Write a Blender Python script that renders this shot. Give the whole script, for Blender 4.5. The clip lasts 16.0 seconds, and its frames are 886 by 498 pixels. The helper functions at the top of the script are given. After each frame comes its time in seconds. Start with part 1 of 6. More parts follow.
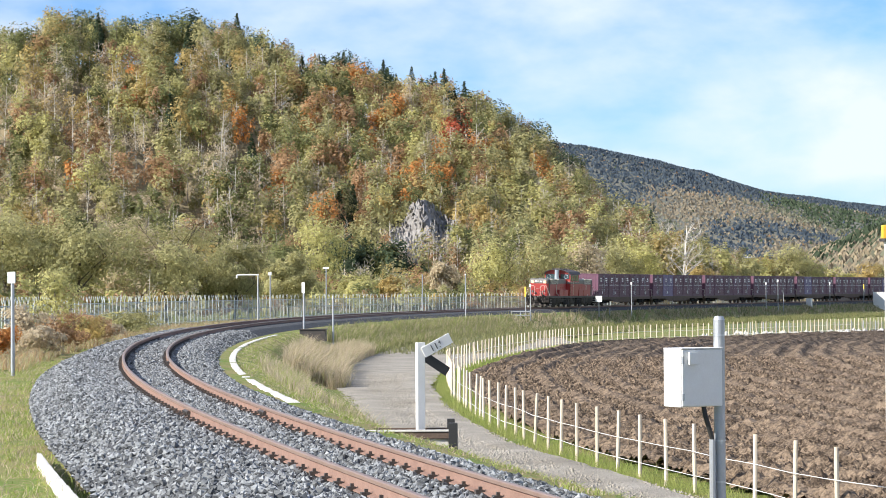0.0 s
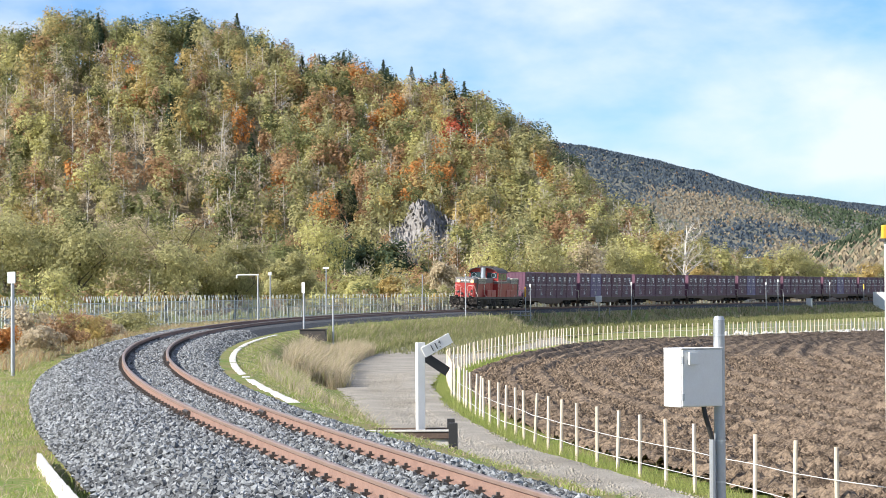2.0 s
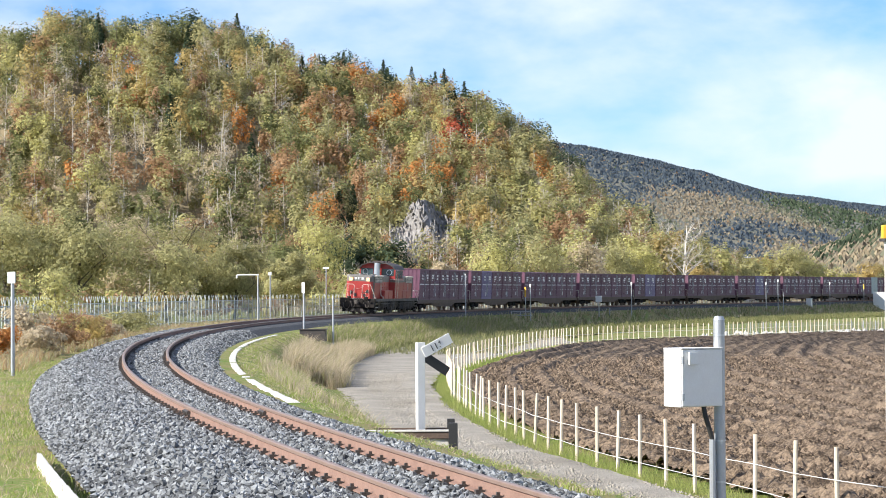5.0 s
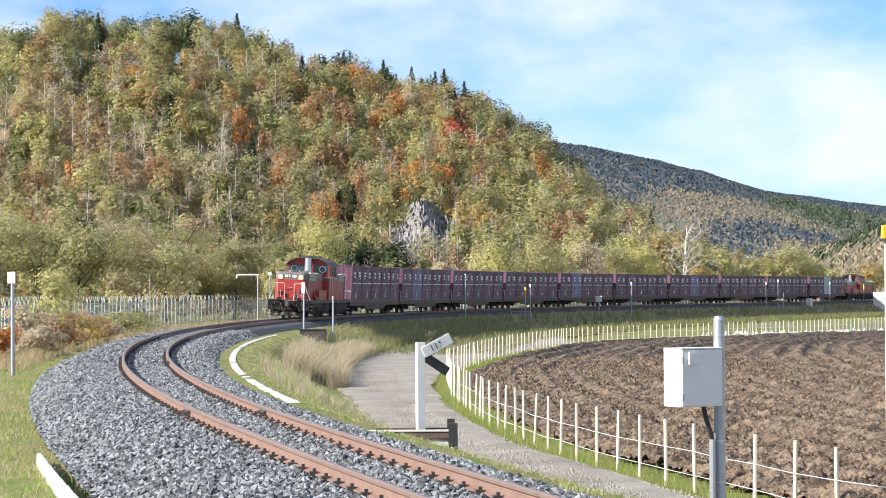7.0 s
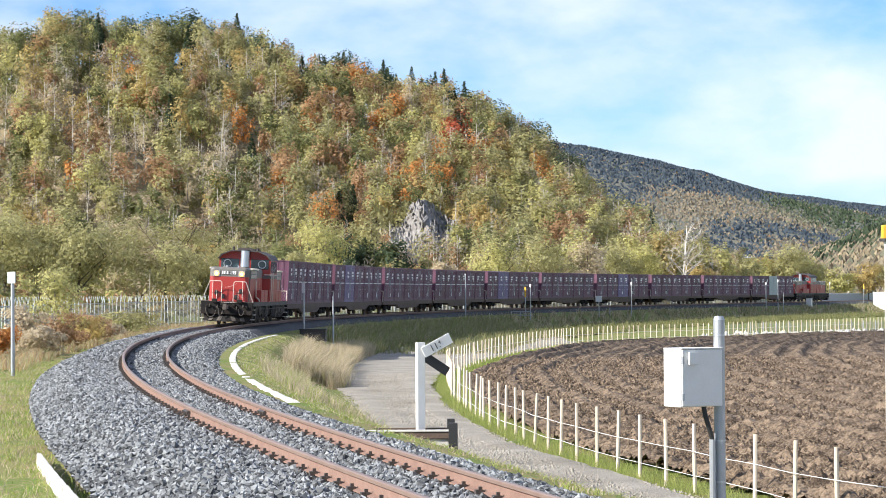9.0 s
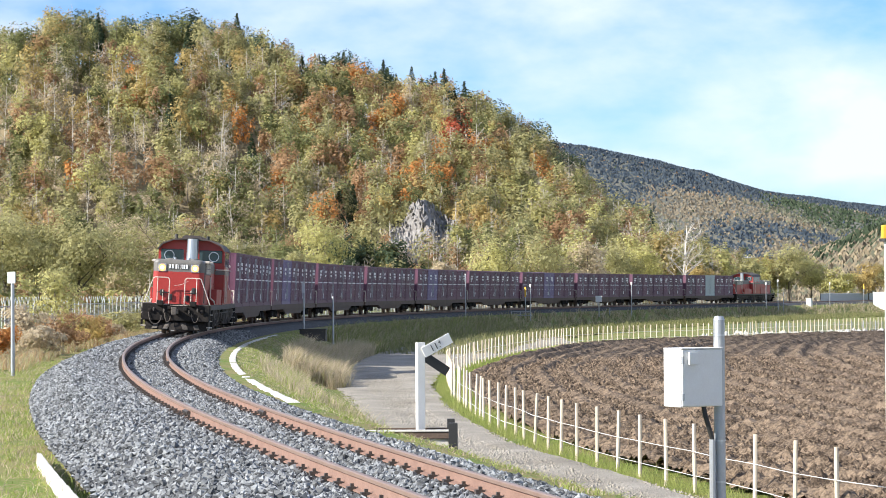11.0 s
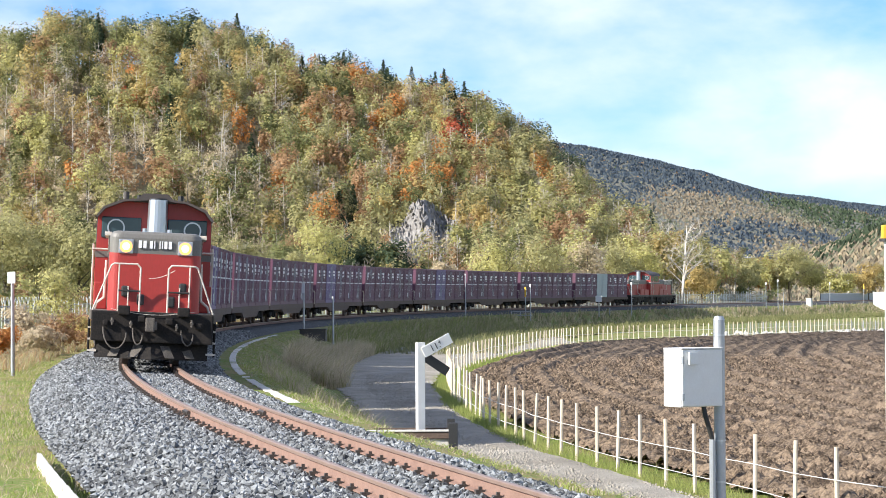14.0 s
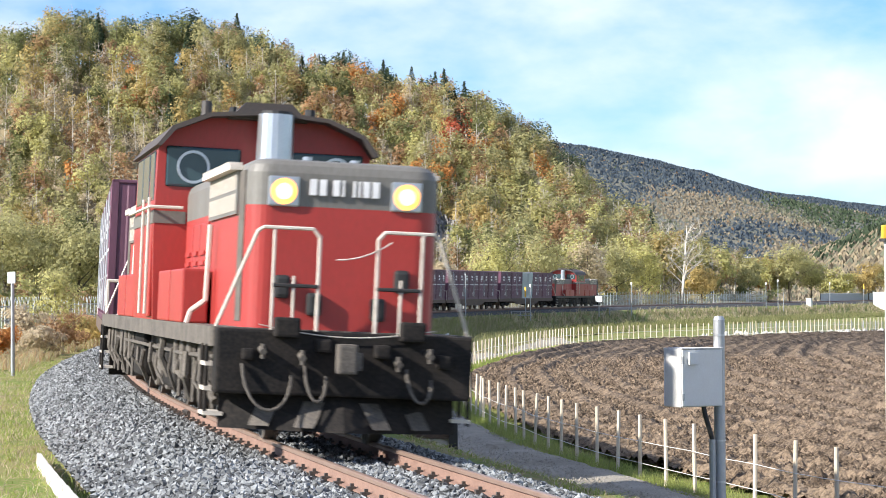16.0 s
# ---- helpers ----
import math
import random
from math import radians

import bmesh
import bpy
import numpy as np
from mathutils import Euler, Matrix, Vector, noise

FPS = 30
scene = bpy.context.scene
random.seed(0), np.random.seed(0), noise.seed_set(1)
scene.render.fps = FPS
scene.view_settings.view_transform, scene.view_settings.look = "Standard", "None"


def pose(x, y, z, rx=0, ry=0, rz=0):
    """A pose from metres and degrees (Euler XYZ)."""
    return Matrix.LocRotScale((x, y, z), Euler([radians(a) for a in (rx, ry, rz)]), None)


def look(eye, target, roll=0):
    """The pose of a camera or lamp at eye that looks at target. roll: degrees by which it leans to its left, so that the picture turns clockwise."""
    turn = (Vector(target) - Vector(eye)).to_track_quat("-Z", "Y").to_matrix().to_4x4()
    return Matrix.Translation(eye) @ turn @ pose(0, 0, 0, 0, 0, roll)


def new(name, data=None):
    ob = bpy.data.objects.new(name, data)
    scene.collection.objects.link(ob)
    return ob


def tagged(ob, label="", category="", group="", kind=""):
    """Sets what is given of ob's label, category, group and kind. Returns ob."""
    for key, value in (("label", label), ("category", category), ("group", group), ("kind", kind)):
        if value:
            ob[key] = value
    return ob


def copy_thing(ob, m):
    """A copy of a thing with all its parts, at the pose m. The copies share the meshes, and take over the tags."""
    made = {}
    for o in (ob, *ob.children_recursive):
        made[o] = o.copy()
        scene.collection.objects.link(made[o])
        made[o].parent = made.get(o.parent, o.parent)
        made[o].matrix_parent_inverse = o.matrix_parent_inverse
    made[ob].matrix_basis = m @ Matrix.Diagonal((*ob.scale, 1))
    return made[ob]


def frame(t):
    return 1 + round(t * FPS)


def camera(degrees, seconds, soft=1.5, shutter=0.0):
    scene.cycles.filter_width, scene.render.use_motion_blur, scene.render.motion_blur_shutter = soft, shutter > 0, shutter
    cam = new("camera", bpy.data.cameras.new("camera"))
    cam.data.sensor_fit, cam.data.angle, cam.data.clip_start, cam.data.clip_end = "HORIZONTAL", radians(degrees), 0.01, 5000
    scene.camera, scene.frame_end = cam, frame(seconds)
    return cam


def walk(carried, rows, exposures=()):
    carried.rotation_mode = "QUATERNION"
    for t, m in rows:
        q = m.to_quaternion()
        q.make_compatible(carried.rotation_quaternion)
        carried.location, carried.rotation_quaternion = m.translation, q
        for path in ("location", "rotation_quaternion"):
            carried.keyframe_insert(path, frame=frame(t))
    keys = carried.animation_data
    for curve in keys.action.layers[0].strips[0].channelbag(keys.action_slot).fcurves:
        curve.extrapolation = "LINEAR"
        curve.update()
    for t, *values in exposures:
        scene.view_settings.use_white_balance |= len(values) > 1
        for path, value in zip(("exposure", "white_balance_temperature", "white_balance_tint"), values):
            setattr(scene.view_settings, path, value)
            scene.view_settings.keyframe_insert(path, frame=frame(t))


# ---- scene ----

# Camera: it stands still beside the line, 1.6 m above the rails.
HEIGHT = 1.598
cam = camera(21.156, 16.0, soft=0.9, shutter=0.5)
STAND = pose(0, 0, HEIGHT) @ pose(0, 0, 0, 90 + 1.047, 0, 0) @ pose(0, 0, 0, 0, 0, -0.341)
walk(cam, [(0.0, STAND), (16.0, STAND)], exposures=[(0.0, 0.92), (4.0, 0.97), (9.0, 0.99), (12.5, 1.05), (16.0, 1.09)])

# Daylight: a low autumn sun from the left, thin broken cloud.
SUN_TO = Vector((-0.90, -0.436, 0.0)).normalized()
SUN_ELEVATION = radians(30.5)
world = bpy.data.worlds.new("sky")
scene.world = world
world.use_nodes = True
wn, wl = world.node_tree.nodes, world.node_tree.links
wn.clear()
sky = wn.new("ShaderNodeTexSky")
sky.sky_type, sky.sun_disc = "NISHITA", False
sky.sun_elevation = SUN_ELEVATION
sky.sun_rotation = math.atan2(SUN_TO.x, SUN_TO.y)
sky.air_density, sky.dust_density, sky.ozone_density = 1.0, 0.2, 2.0
coord = wn.new("ShaderNodeTexCoord")
stretch = wn.new("ShaderNodeMapping")
stretch.inputs["Scale"].default_value = (5.0, 5.0, 11.0)
stretch.inputs["Location"].default_value = (1.15, 0.4, 0.75)
stretch.inputs["Rotation"].default_value = (0.0, radians(9), 0.0)
clouds = wn.new("ShaderNodeTexNoise")
clouds.inputs["Scale"].default_value, clouds.inputs["Detail"].default_value = 2.1, 8.0
clouds.inputs["Roughness"].default_value, clouds.inputs["Distortion"].default_value = 0.50, 0.1
band = wn.new("ShaderNodeValToRGB")
band.color_ramp.elements[0].position, band.color_ramp.elements[1].position = 0.37, 0.66
band.color_ramp.elements[0].color, band.color_ramp.elements[1].color = (0.03, 0.03, 0.03, 1), (0.95, 0.95, 0.95, 1)
mixed = wn.new("ShaderNodeMixRGB")
mixed.inputs["Color2"].default_value = (5.3, 5.85, 6.6, 1)
back = wn.new("ShaderNodeBackground")
back.inputs["Strength"].default_value = 0.092
wout = wn.new("ShaderNodeOutputWorld")
wl.new(coord.outputs["Generated"], stretch.inputs["Vector"])
wl.new(stretch.outputs["Vector"], clouds.inputs["Vector"])
wl.new(clouds.outputs["Fac"], band.inputs["Fac"])
wl.new(band.outputs["Color"], mixed.inputs["Fac"])
deep = wn.new("ShaderNodeHueSaturation")
deep.inputs["Hue"].default_value, deep.inputs["Saturation"].default_value, deep.inputs["Value"].default_value = 0.505, 1.15, 1.0
wl.new(sky.outputs["Color"], deep.inputs["Color"])
blue = wn.new("ShaderNodeMixRGB")
blue.blend_type = "MULTIPLY"
blue.inputs["Fac"].default_value = 1.0
blue.inputs["Color2"].default_value = (0.50, 0.69, 1.0, 1)
wl.new(deep.outputs["Color"], blue.inputs["Color1"])
wl.new(blue.outputs["Color"], mixed.inputs["Color1"])
wl.new(mixed.outputs["Color"], back.inputs["Color"])
wl.new(back.outputs["Background"], wout.inputs["Surface"])

sun_data = bpy.data.lights.new("sun", "SUN")
sun_data.energy, sun_data.angle, sun_data.color = 4.9, radians(0.6), (1.0, 0.95, 0.87)
sun = new("sun", sun_data)
to_sun = SUN_TO * math.cos(SUN_ELEVATION) + Vector((0, 0, math.sin(SUN_ELEVATION)))
sun.matrix_world = look(Vector((-60, -30, 80)), Vector((-60, -30, 80)) - to_sun)


# ---- materials ----
def mat(name, color, color2=None, rough=0.7, scale=6.0, fine=60.0, mix=0.6, bump=0.0, bump_scale=40.0, metal=0.0,
        island=0.0, per_object=0.0, stretch_z=1.0, translucent=0.0, emit=None, spec=0.5):
    """A surface with stains at one scale, grain at a finer one, and a little relief."""
    m = bpy.data.materials.new(name)
    m.use_nodes = True
    n, l = m.node_tree.nodes, m.node_tree.links
    b = n["Principled BSDF"]
    b.inputs["Roughness"].default_value = rough
    b.inputs["Metallic"].default_value = metal
    b.inputs["Specular IOR Level"].default_value = spec
    color2 = color2 or tuple(c * 0.72 for c in color)
    tc = n.new("ShaderNodeTexCoord")
    mp = n.new("ShaderNodeMapping")
    mp.inputs["Scale"].default_value = (1, 1, stretch_z)
    l.new(tc.outputs["Object"], mp.inputs["Vector"])
    big = n.new("ShaderNodeTexNoise")
    big.inputs["Scale"].default_value, big.inputs["Detail"].default_value = scale, 5
    small = n.new("ShaderNodeTexNoise")
    small.inputs["Scale"].default_value, small.inputs["Detail"].default_value = fine, 3
    l.new(mp.outputs["Vector"], big.inputs["Vector"])
    l.new(mp.outputs["Vector"], small.inputs["Vector"])
    add = n.new("ShaderNodeMath")
    add.operation = "MULTIPLY_ADD"
    add.inputs[1].default_value, add.inputs[2].default_value = 0.5, 0.0
    l.new(small.outputs["Fac"], add.inputs[0])
    add2 = n.new("ShaderNodeMath")
    add2.operation = "MULTIPLY_ADD"
    add2.inputs[1].default_value = 0.5
    l.new(big.outputs["Fac"], add2.inputs[0])
    l.new(add.outputs[0], add2.inputs[2])
    ramp = n.new("ShaderNodeMapRange")
    ramp.inputs["From Min"].default_value, ramp.inputs["From Max"].default_value = 0.5 - 0.16 / max(mix, 0.05), 0.5 + 0.16 / max(mix, 0.05)
    l.new(add2.outputs[0], ramp.inputs["Value"])
    mx = n.new("ShaderNodeMixRGB")
    mx.inputs["Color1"].default_value, mx.inputs["Color2"].default_value = (*color, 1), (*color2, 1)
    l.new(ramp.outputs["Result"], mx.inputs["Fac"])
    out = mx.outputs["Color"]
    for amount, kind, socket in ((island, "ShaderNodeNewGeometry", "Random Per Island"), (per_object, "ShaderNodeObjectInfo", "Random")):
        if amount:
            src = n.new(kind)
            rng = n.new("ShaderNodeMapRange")
            rng.inputs["To Min"].default_value, rng.inputs["To Max"].default_value = 1 - amount, 1 + amount
            l.new(src.outputs[socket], rng.inputs["Value"])
            hsv = n.new("ShaderNodeHueSaturation")
            l.new(out, hsv.inputs["Color"])
            l.new(rng.outputs["Result"], hsv.inputs["Value"])
            out = hsv.outputs["Color"]
    l.new(out, b.inputs["Base Color"])
    if bump:
        bn = n.new("ShaderNodeTexNoise")
        bn.inputs["Scale"].default_value, bn.inputs["Detail"].default_value = bump_scale, 6
        l.new(mp.outputs["Vector"], bn.inputs["Vector"])
        bp = n.new("ShaderNodeBump")
        bp.inputs["Strength"].default_value, bp.inputs["Distance"].default_value = min(bump, 1.0), 1.0 / bump_scale
        l.new(bn.outputs["Fac"], bp.inputs["Height"])
        l.new(bp.outputs["Normal"], b.inputs["Normal"])
    if emit:
        b.inputs["Emission Color"].default_value, b.inputs["Emission Strength"].default_value = (*emit[:3], 1), emit[3]
    if translucent:
        tr = n.new("ShaderNodeBsdfTranslucent")
        ms = n.new("ShaderNodeMixShader")
        ms.inputs["Fac"].default_value = translucent
        l.new(out, tr.inputs["Color"])
        l.new(b.outputs["BSDF"], ms.inputs[1])
        l.new(tr.outputs["BSDF"], ms.inputs[2])
        l.new(ms.outputs["Shader"], n["Material Output"].inputs["Surface"])
    return m


M = {}
M["soil"] = mat("ploughed_soil", (0.215, 0.160, 0.112), (0.055, 0.039, 0.027), 0.95, 1.1, 15, 1.8, 1.0, 14, island=0.4, spec=0.2)
M["grass"] = mat("short_grass", (0.120, 0.185, 0.032), (0.25, 0.20, 0.10), 0.9, 0.55, 9, 1.7, 0.9, 30, spec=0.2)
M["gravel_road"] = mat("gravel_road", (0.36, 0.332, 0.285), (0.21, 0.19, 0.16), 0.95, 0.6, 26, 1.3, 1.0, 30, spec=0.2)
# Darker than the loose stones: the shade in their gaps is in this colour.
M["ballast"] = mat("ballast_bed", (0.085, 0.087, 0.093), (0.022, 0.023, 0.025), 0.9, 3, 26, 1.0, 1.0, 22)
M["stone"] = mat("crushed_stone", (0.235, 0.246, 0.252), (0.090, 0.095, 0.100), 0.85, 1.2, 30, 0.7, 0.3, 60, island=0.75)
M["rail_side"] = mat("rusty_rail", (0.265, 0.165, 0.128), (0.165, 0.098, 0.074), 0.85, 4, 50, 0.8, 0.3, 90)
M["rail_head"] = mat("worn_rail_head", (0.37, 0.265, 0.210), (0.26, 0.17, 0.13), 0.42, 3, 40, 0.6, 0.1, 80, metal=0.45)
M["concrete"] = mat("weathered_concrete", (0.62, 0.60, 0.56), (0.45, 0.43, 0.40), 0.9, 3, 40, 0.7, 0.3, 60)
M["white_paint"] = mat("white_paint", (0.74, 0.74, 0.73), (0.60, 0.59, 0.57), 0.5, 5, 50, 0.45, 0.05, 60)
M["cream_post"] = mat("cream_plastic_post", (0.70, 0.61, 0.48), (0.52, 0.43, 0.32), 0.6, 8, 60, 0.6, per_object=0.12)
M["galvanised"] = mat("galvanised_steel", (0.46, 0.48, 0.50), (0.34, 0.35, 0.37), 0.45, 6, 60, 0.6, metal=0.6)
M["dark_steel"] = mat("dark_steel", (0.035, 0.034, 0.034), (0.07, 0.055, 0.045), 0.6, 5, 40, 0.8, 0.2, 50)
M["black"] = mat("black_rubber", (0.015, 0.015, 0.016), (0.03, 0.03, 0.03), 0.6, 8, 60, 0.5)
M["loco_red"] = mat("loco_red", (0.39, 0.036, 0.031), (0.27, 0.032, 0.026), 0.42, 1.3, 26, 0.7, 0.03, 30, stretch_z=0.4)
M["loco_grey"] = mat("loco_grey", (0.175, 0.168, 0.155), (0.115, 0.105, 0.092), 0.5, 1.6, 30, 0.8, stretch_z=0.4)
M["loco_roof"] = mat("loco_roof", (0.045, 0.04, 0.04), (0.08, 0.06, 0.05), 0.7, 2, 30, 0.8)
M["frame_black"] = mat("loco_frame", (0.011, 0.011, 0.0115), (0.032, 0.027, 0.024), 0.8, 3, 30, 1.2, 0.08, 30, spec=0.15)
M["frame_dust"] = mat("dusty_underframe", (0.15, 0.13, 0.11), (0.05, 0.044, 0.04), 0.85, 4, 40, 0.9, 0.2, 40)
M["maroon"] = mat("container_maroon", (0.135, 0.050, 0.088), (0.088, 0.036, 0.060), 0.55, 0.9, 14, 0.8, 0.05, 20, per_object=0.16, stretch_z=0.35)
M["container_white"] = mat("container_white", (0.85, 0.84, 0.85), (0.66, 0.65, 0.66), 0.5, 3, 30, 0.6)
M["container_blue"] = mat("container_blue", (0.17, 0.12, 0.25), (0.12, 0.085, 0.17), 0.5, 1, 14, 0.7)
M["container_grey"] = mat("container_grey", (0.42, 0.47, 0.48), (0.33, 0.36, 0.37), 0.5, 1, 14, 0.7)
M["wagon_brown"] = mat("wagon_underframe", (0.075, 0.05, 0.042), (0.13, 0.09, 0.065), 0.8, 3, 30, 0.9, 0.2, 30)
# The bluish tint stands for sky mirrored in the panes.
M["glass"] = mat("cab_glass", (0.03, 0.055, 0.064), (0.045, 0.075, 0.085), 0.06, 2, 10, 0.3)
M["lamp_glow"] = mat("headlamp_glow", (0.9, 0.8, 0.6), None, 0.3, emit=(1.0, 0.42, 0.09, 3.2))
M["reflector"] = mat("lit_reflector", (0.6, 0.35, 0.15), None, 0.3, emit=(1.0, 0.30, 0.05, 1.6))
M["chrome"] = mat("dull_chrome", (0.62, 0.64, 0.66), (0.45, 0.47, 0.5), 0.3, 6, 50, 0.4, metal=0.8)
M["handrail"] = mat("handrail_white", (0.66, 0.62, 0.56), (0.45, 0.38, 0.32), 0.5, 8, 50, 0.7)
M["rock"] = mat("pale_cliff", (0.30, 0.29, 0.28), (0.17, 0.155, 0.14), 0.95, 0.12, 1.2, 1.0, 1.0, 0.6)
M["far_forest"] = mat("far_forest", (0.16, 0.15, 0.11), (0.08, 0.095, 0.09), 0.95, 0.006, 0.16, 1.6, 0.4, 0.2)
M["bark"] = mat("grey_bark", (0.16, 0.13, 0.10), (0.09, 0.075, 0.06), 0.95, 3, 20, 0.8)
M["pale_bark"] = mat("pale_birch_bark", (0.55, 0.52, 0.47), (0.36, 0.33, 0.29), 0.9, 3, 20, 0.7)
M["litter"] = mat("forest_floor", (0.27, 0.215, 0.13), (0.20, 0.17, 0.10), 0.95, 0.3, 3, 0.9, 0.5, 2)
LEAF = {}
for leaf_name, c1, c2 in (
        ("olive", (0.470, 0.438, 0.210), (0.360, 0.340, 0.165)),
        ("yellow_green", (0.550, 0.515, 0.220), (0.440, 0.415, 0.175)),
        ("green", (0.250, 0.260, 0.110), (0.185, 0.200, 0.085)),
        ("golden", (0.530, 0.410, 0.170), (0.430, 0.330, 0.135)),
        ("orange", (0.64, 0.310, 0.100), (0.52, 0.255, 0.090)),
        ("red", (0.50, 0.135, 0.070), (0.40, 0.110, 0.060)),
        ("russet", (0.470, 0.300, 0.165), (0.370, 0.235, 0.130)),
        ("grey_brown", (0.545, 0.455, 0.305), (0.420, 0.350, 0.235)),
        ("conifer", (0.095, 0.130, 0.070), (0.065, 0.095, 0.055)),
        # Blue and grey haze of the distance is mixed into these three colours.
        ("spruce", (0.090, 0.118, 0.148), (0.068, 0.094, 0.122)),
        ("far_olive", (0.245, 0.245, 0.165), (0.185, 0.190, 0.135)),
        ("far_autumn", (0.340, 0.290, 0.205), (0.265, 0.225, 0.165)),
        ("dry", (0.58, 0.49, 0.35), (0.46, 0.38, 0.26)),
        ("grass_blade", (0.25, 0.33, 0.075), (0.36, 0.37, 0.13))):
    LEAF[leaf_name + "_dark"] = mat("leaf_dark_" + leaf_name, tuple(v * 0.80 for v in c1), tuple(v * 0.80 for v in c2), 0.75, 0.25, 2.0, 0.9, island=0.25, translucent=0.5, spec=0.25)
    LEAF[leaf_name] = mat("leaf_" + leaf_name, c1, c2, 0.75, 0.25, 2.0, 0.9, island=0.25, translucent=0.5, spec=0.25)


# ---- building helpers ----
def mesh_object(name, verts, faces, material, parent=None, smooth=False, slots=None):
    me = bpy.data.meshes.new(name)
    me.from_pydata([tuple(v) for v in verts], [], [tuple(f) for f in faces])
    for m in (material if isinstance(material, (list, tuple)) else [material]):
        me.materials.append(m)
    if slots is not None:
        me.polygons.foreach_set("material_index", slots)
    if smooth:
        me.polygons.foreach_set("use_smooth", [True] * len(me.polygons))
    me.update()
    ob = new(name, me)
    if parent:
        ob.parent = parent
    return ob


def fast_mesh(name, verts, faces, materials, slots=None, parent=None, smooth=False):
    """A mesh from numpy arrays: verts (n, 3), faces (m, 3 or 4)."""
    me = bpy.data.meshes.new(name)
    n, k = faces.shape
    me.vertices.add(len(verts))
    me.vertices.foreach_set("co", np.asarray(verts, np.float32).ravel())
    me.loops.add(n * k)
    me.loops.foreach_set("vertex_index", faces.astype(np.int32).ravel())
    me.polygons.add(n)
    me.polygons.foreach_set("loop_start", np.arange(0, n * k, k, dtype=np.int32))
    me.polygons.foreach_set("loop_total", np.full(n, k, np.int32))
    for m in materials:
        me.materials.append(m)
    if slots is not None:
        me.polygons.foreach_set("material_index", np.asarray(slots, np.int32))
    me.polygons.foreach_set("use_smooth", np.full(n, smooth))
    me.update(calc_edges=True)
    me.validate()
    ob = new(name, me)
    if parent:
        ob.parent = parent
    return ob


def part(name, bm, material, parent, label=""):
    me = bpy.data.meshes.new(name)
    bmesh.ops.recalc_face_normals(bm, faces=bm.faces)
    bm.to_mesh(me)
    bm.free()
    me.materials.append(material)
    ob = new(name, me)
    ob.parent = parent
    if label:
        tagged(ob, label)
    return ob


def thing(name, label, category, m=None, group="", kind=""):
    ob = tagged(new(name), label, category, group, kind)
    if m is not None:
        ob.matrix_basis = m
    return ob


def box(bm, x0, x1, y0, y1, z0, z1, bevel=0.0):
    r = bmesh.ops.create_cube(bm, size=1.0, matrix=Matrix.LocRotScale(((x0 + x1) / 2, (y0 + y1) / 2, (z0 + z1) / 2), None, (x1 - x0, y1 - y0, z1 - z0)))
    if bevel:
        edges = {e for v in r["verts"] for e in v.link_edges}
        bmesh.ops.bevel(bm, geom=list(edges), offset=bevel, segments=2, affect="EDGES", profile=0.6)
    return bm


def rod(bm, a, b, r, sides=8, r2=None):
    a, b = Vector(a), Vector(b)
    d = b - a
    m = Matrix.Translation((a + b) / 2) @ d.to_track_quat("Z", "Y").to_matrix().to_4x4()
    bmesh.ops.create_cone(bm, cap_ends=True, segments=sides, radius1=r, radius2=r if r2 is None else r2, depth=d.length, matrix=m)
    return bm


def bent_rod(bm, points, r, sides=6):
    for a, b in zip(points, points[1:]):
        rod(bm, a, b, r, sides)
    for p in points[1:-1]:
        bmesh.ops.create_icosphere(bm, subdivisions=1, radius=r * 1.02, matrix=Matrix.Translation(p))
    return bm


def extrude_profile(bm, profile, x0, x1, axis="x"):
    """A closed profile [(a, b), ...] drawn out along an axis between x0 and x1."""
    def at(t, a, b):
        return {"x": (t, a, b), "y": (a, t, b), "z": (a, b, t)}[axis]
    lo = [bm.verts.new(at(x0, a, b)) for a, b in profile]
    hi = [bm.verts.new(at(x1, a, b)) for a, b in profile]
    k = len(profile)
    for i in range(k):
        bm.faces.new((lo[i], lo[(i + 1) % k], hi[(i + 1) % k], hi[i]))
    bm.faces.new(lo[::-1])
    bm.faces.new(hi)
    return bm


# ---- the line: one curve, run along by its length s; s grows away from the camera ----
STEP = 0.5
S = np.arange(-60.0, 420.0, STEP)
BEND_AT = [-60, -15, 10, 35, 60, 90, 120, 160, 200, 240, 300, 420]
BEND = [-0.0012, -0.00117, -0.00300, -0.00257, -0.00223, -0.00243, -0.00271, -0.00218, -0.00280, -0.00200, 0.00008, -0.00013]
curv = np.interp(S, BEND_AT, BEND)
turn = np.concatenate([[0], np.cumsum((curv[1:] + curv[:-1]) / 2 * STEP)])
i0 = int(round((-15.0 - S[0]) / STEP))
turn = turn - turn[i0] + 1.82092
mid = (turn[1:] + turn[:-1]) / 2
PX = np.concatenate([[0], np.cumsum(np.cos(mid) * STEP)])
PY = np.concatenate([[0], np.cumsum(np.sin(mid) * STEP)])
PX, PY = PX - PX[i0] + 2.14164, PY - PY[i0] + 11.15864
CANT = 0.05614 / 1.132


def line_at(s):
    return np.interp(s, S, PX), np.interp(s, S, PY), np.interp(s, S, turn)


def cant_at(s):
    return CANT * np.clip((300 - np.asarray(s, float)) / 100, 0, 1)


def on_line(s, o, z, lean=True):
    """World place at length s, o metres to the left of the line, z above the rails; it leans with the track."""
    x, y, th = line_at(s)
    g = cant_at(s) if lean else 0.0
    oo = o - z * g
    return np.stack([x - np.sin(th) * oo, y + np.cos(th) * oo, z + o * g + (0.5665 * g)], -1)


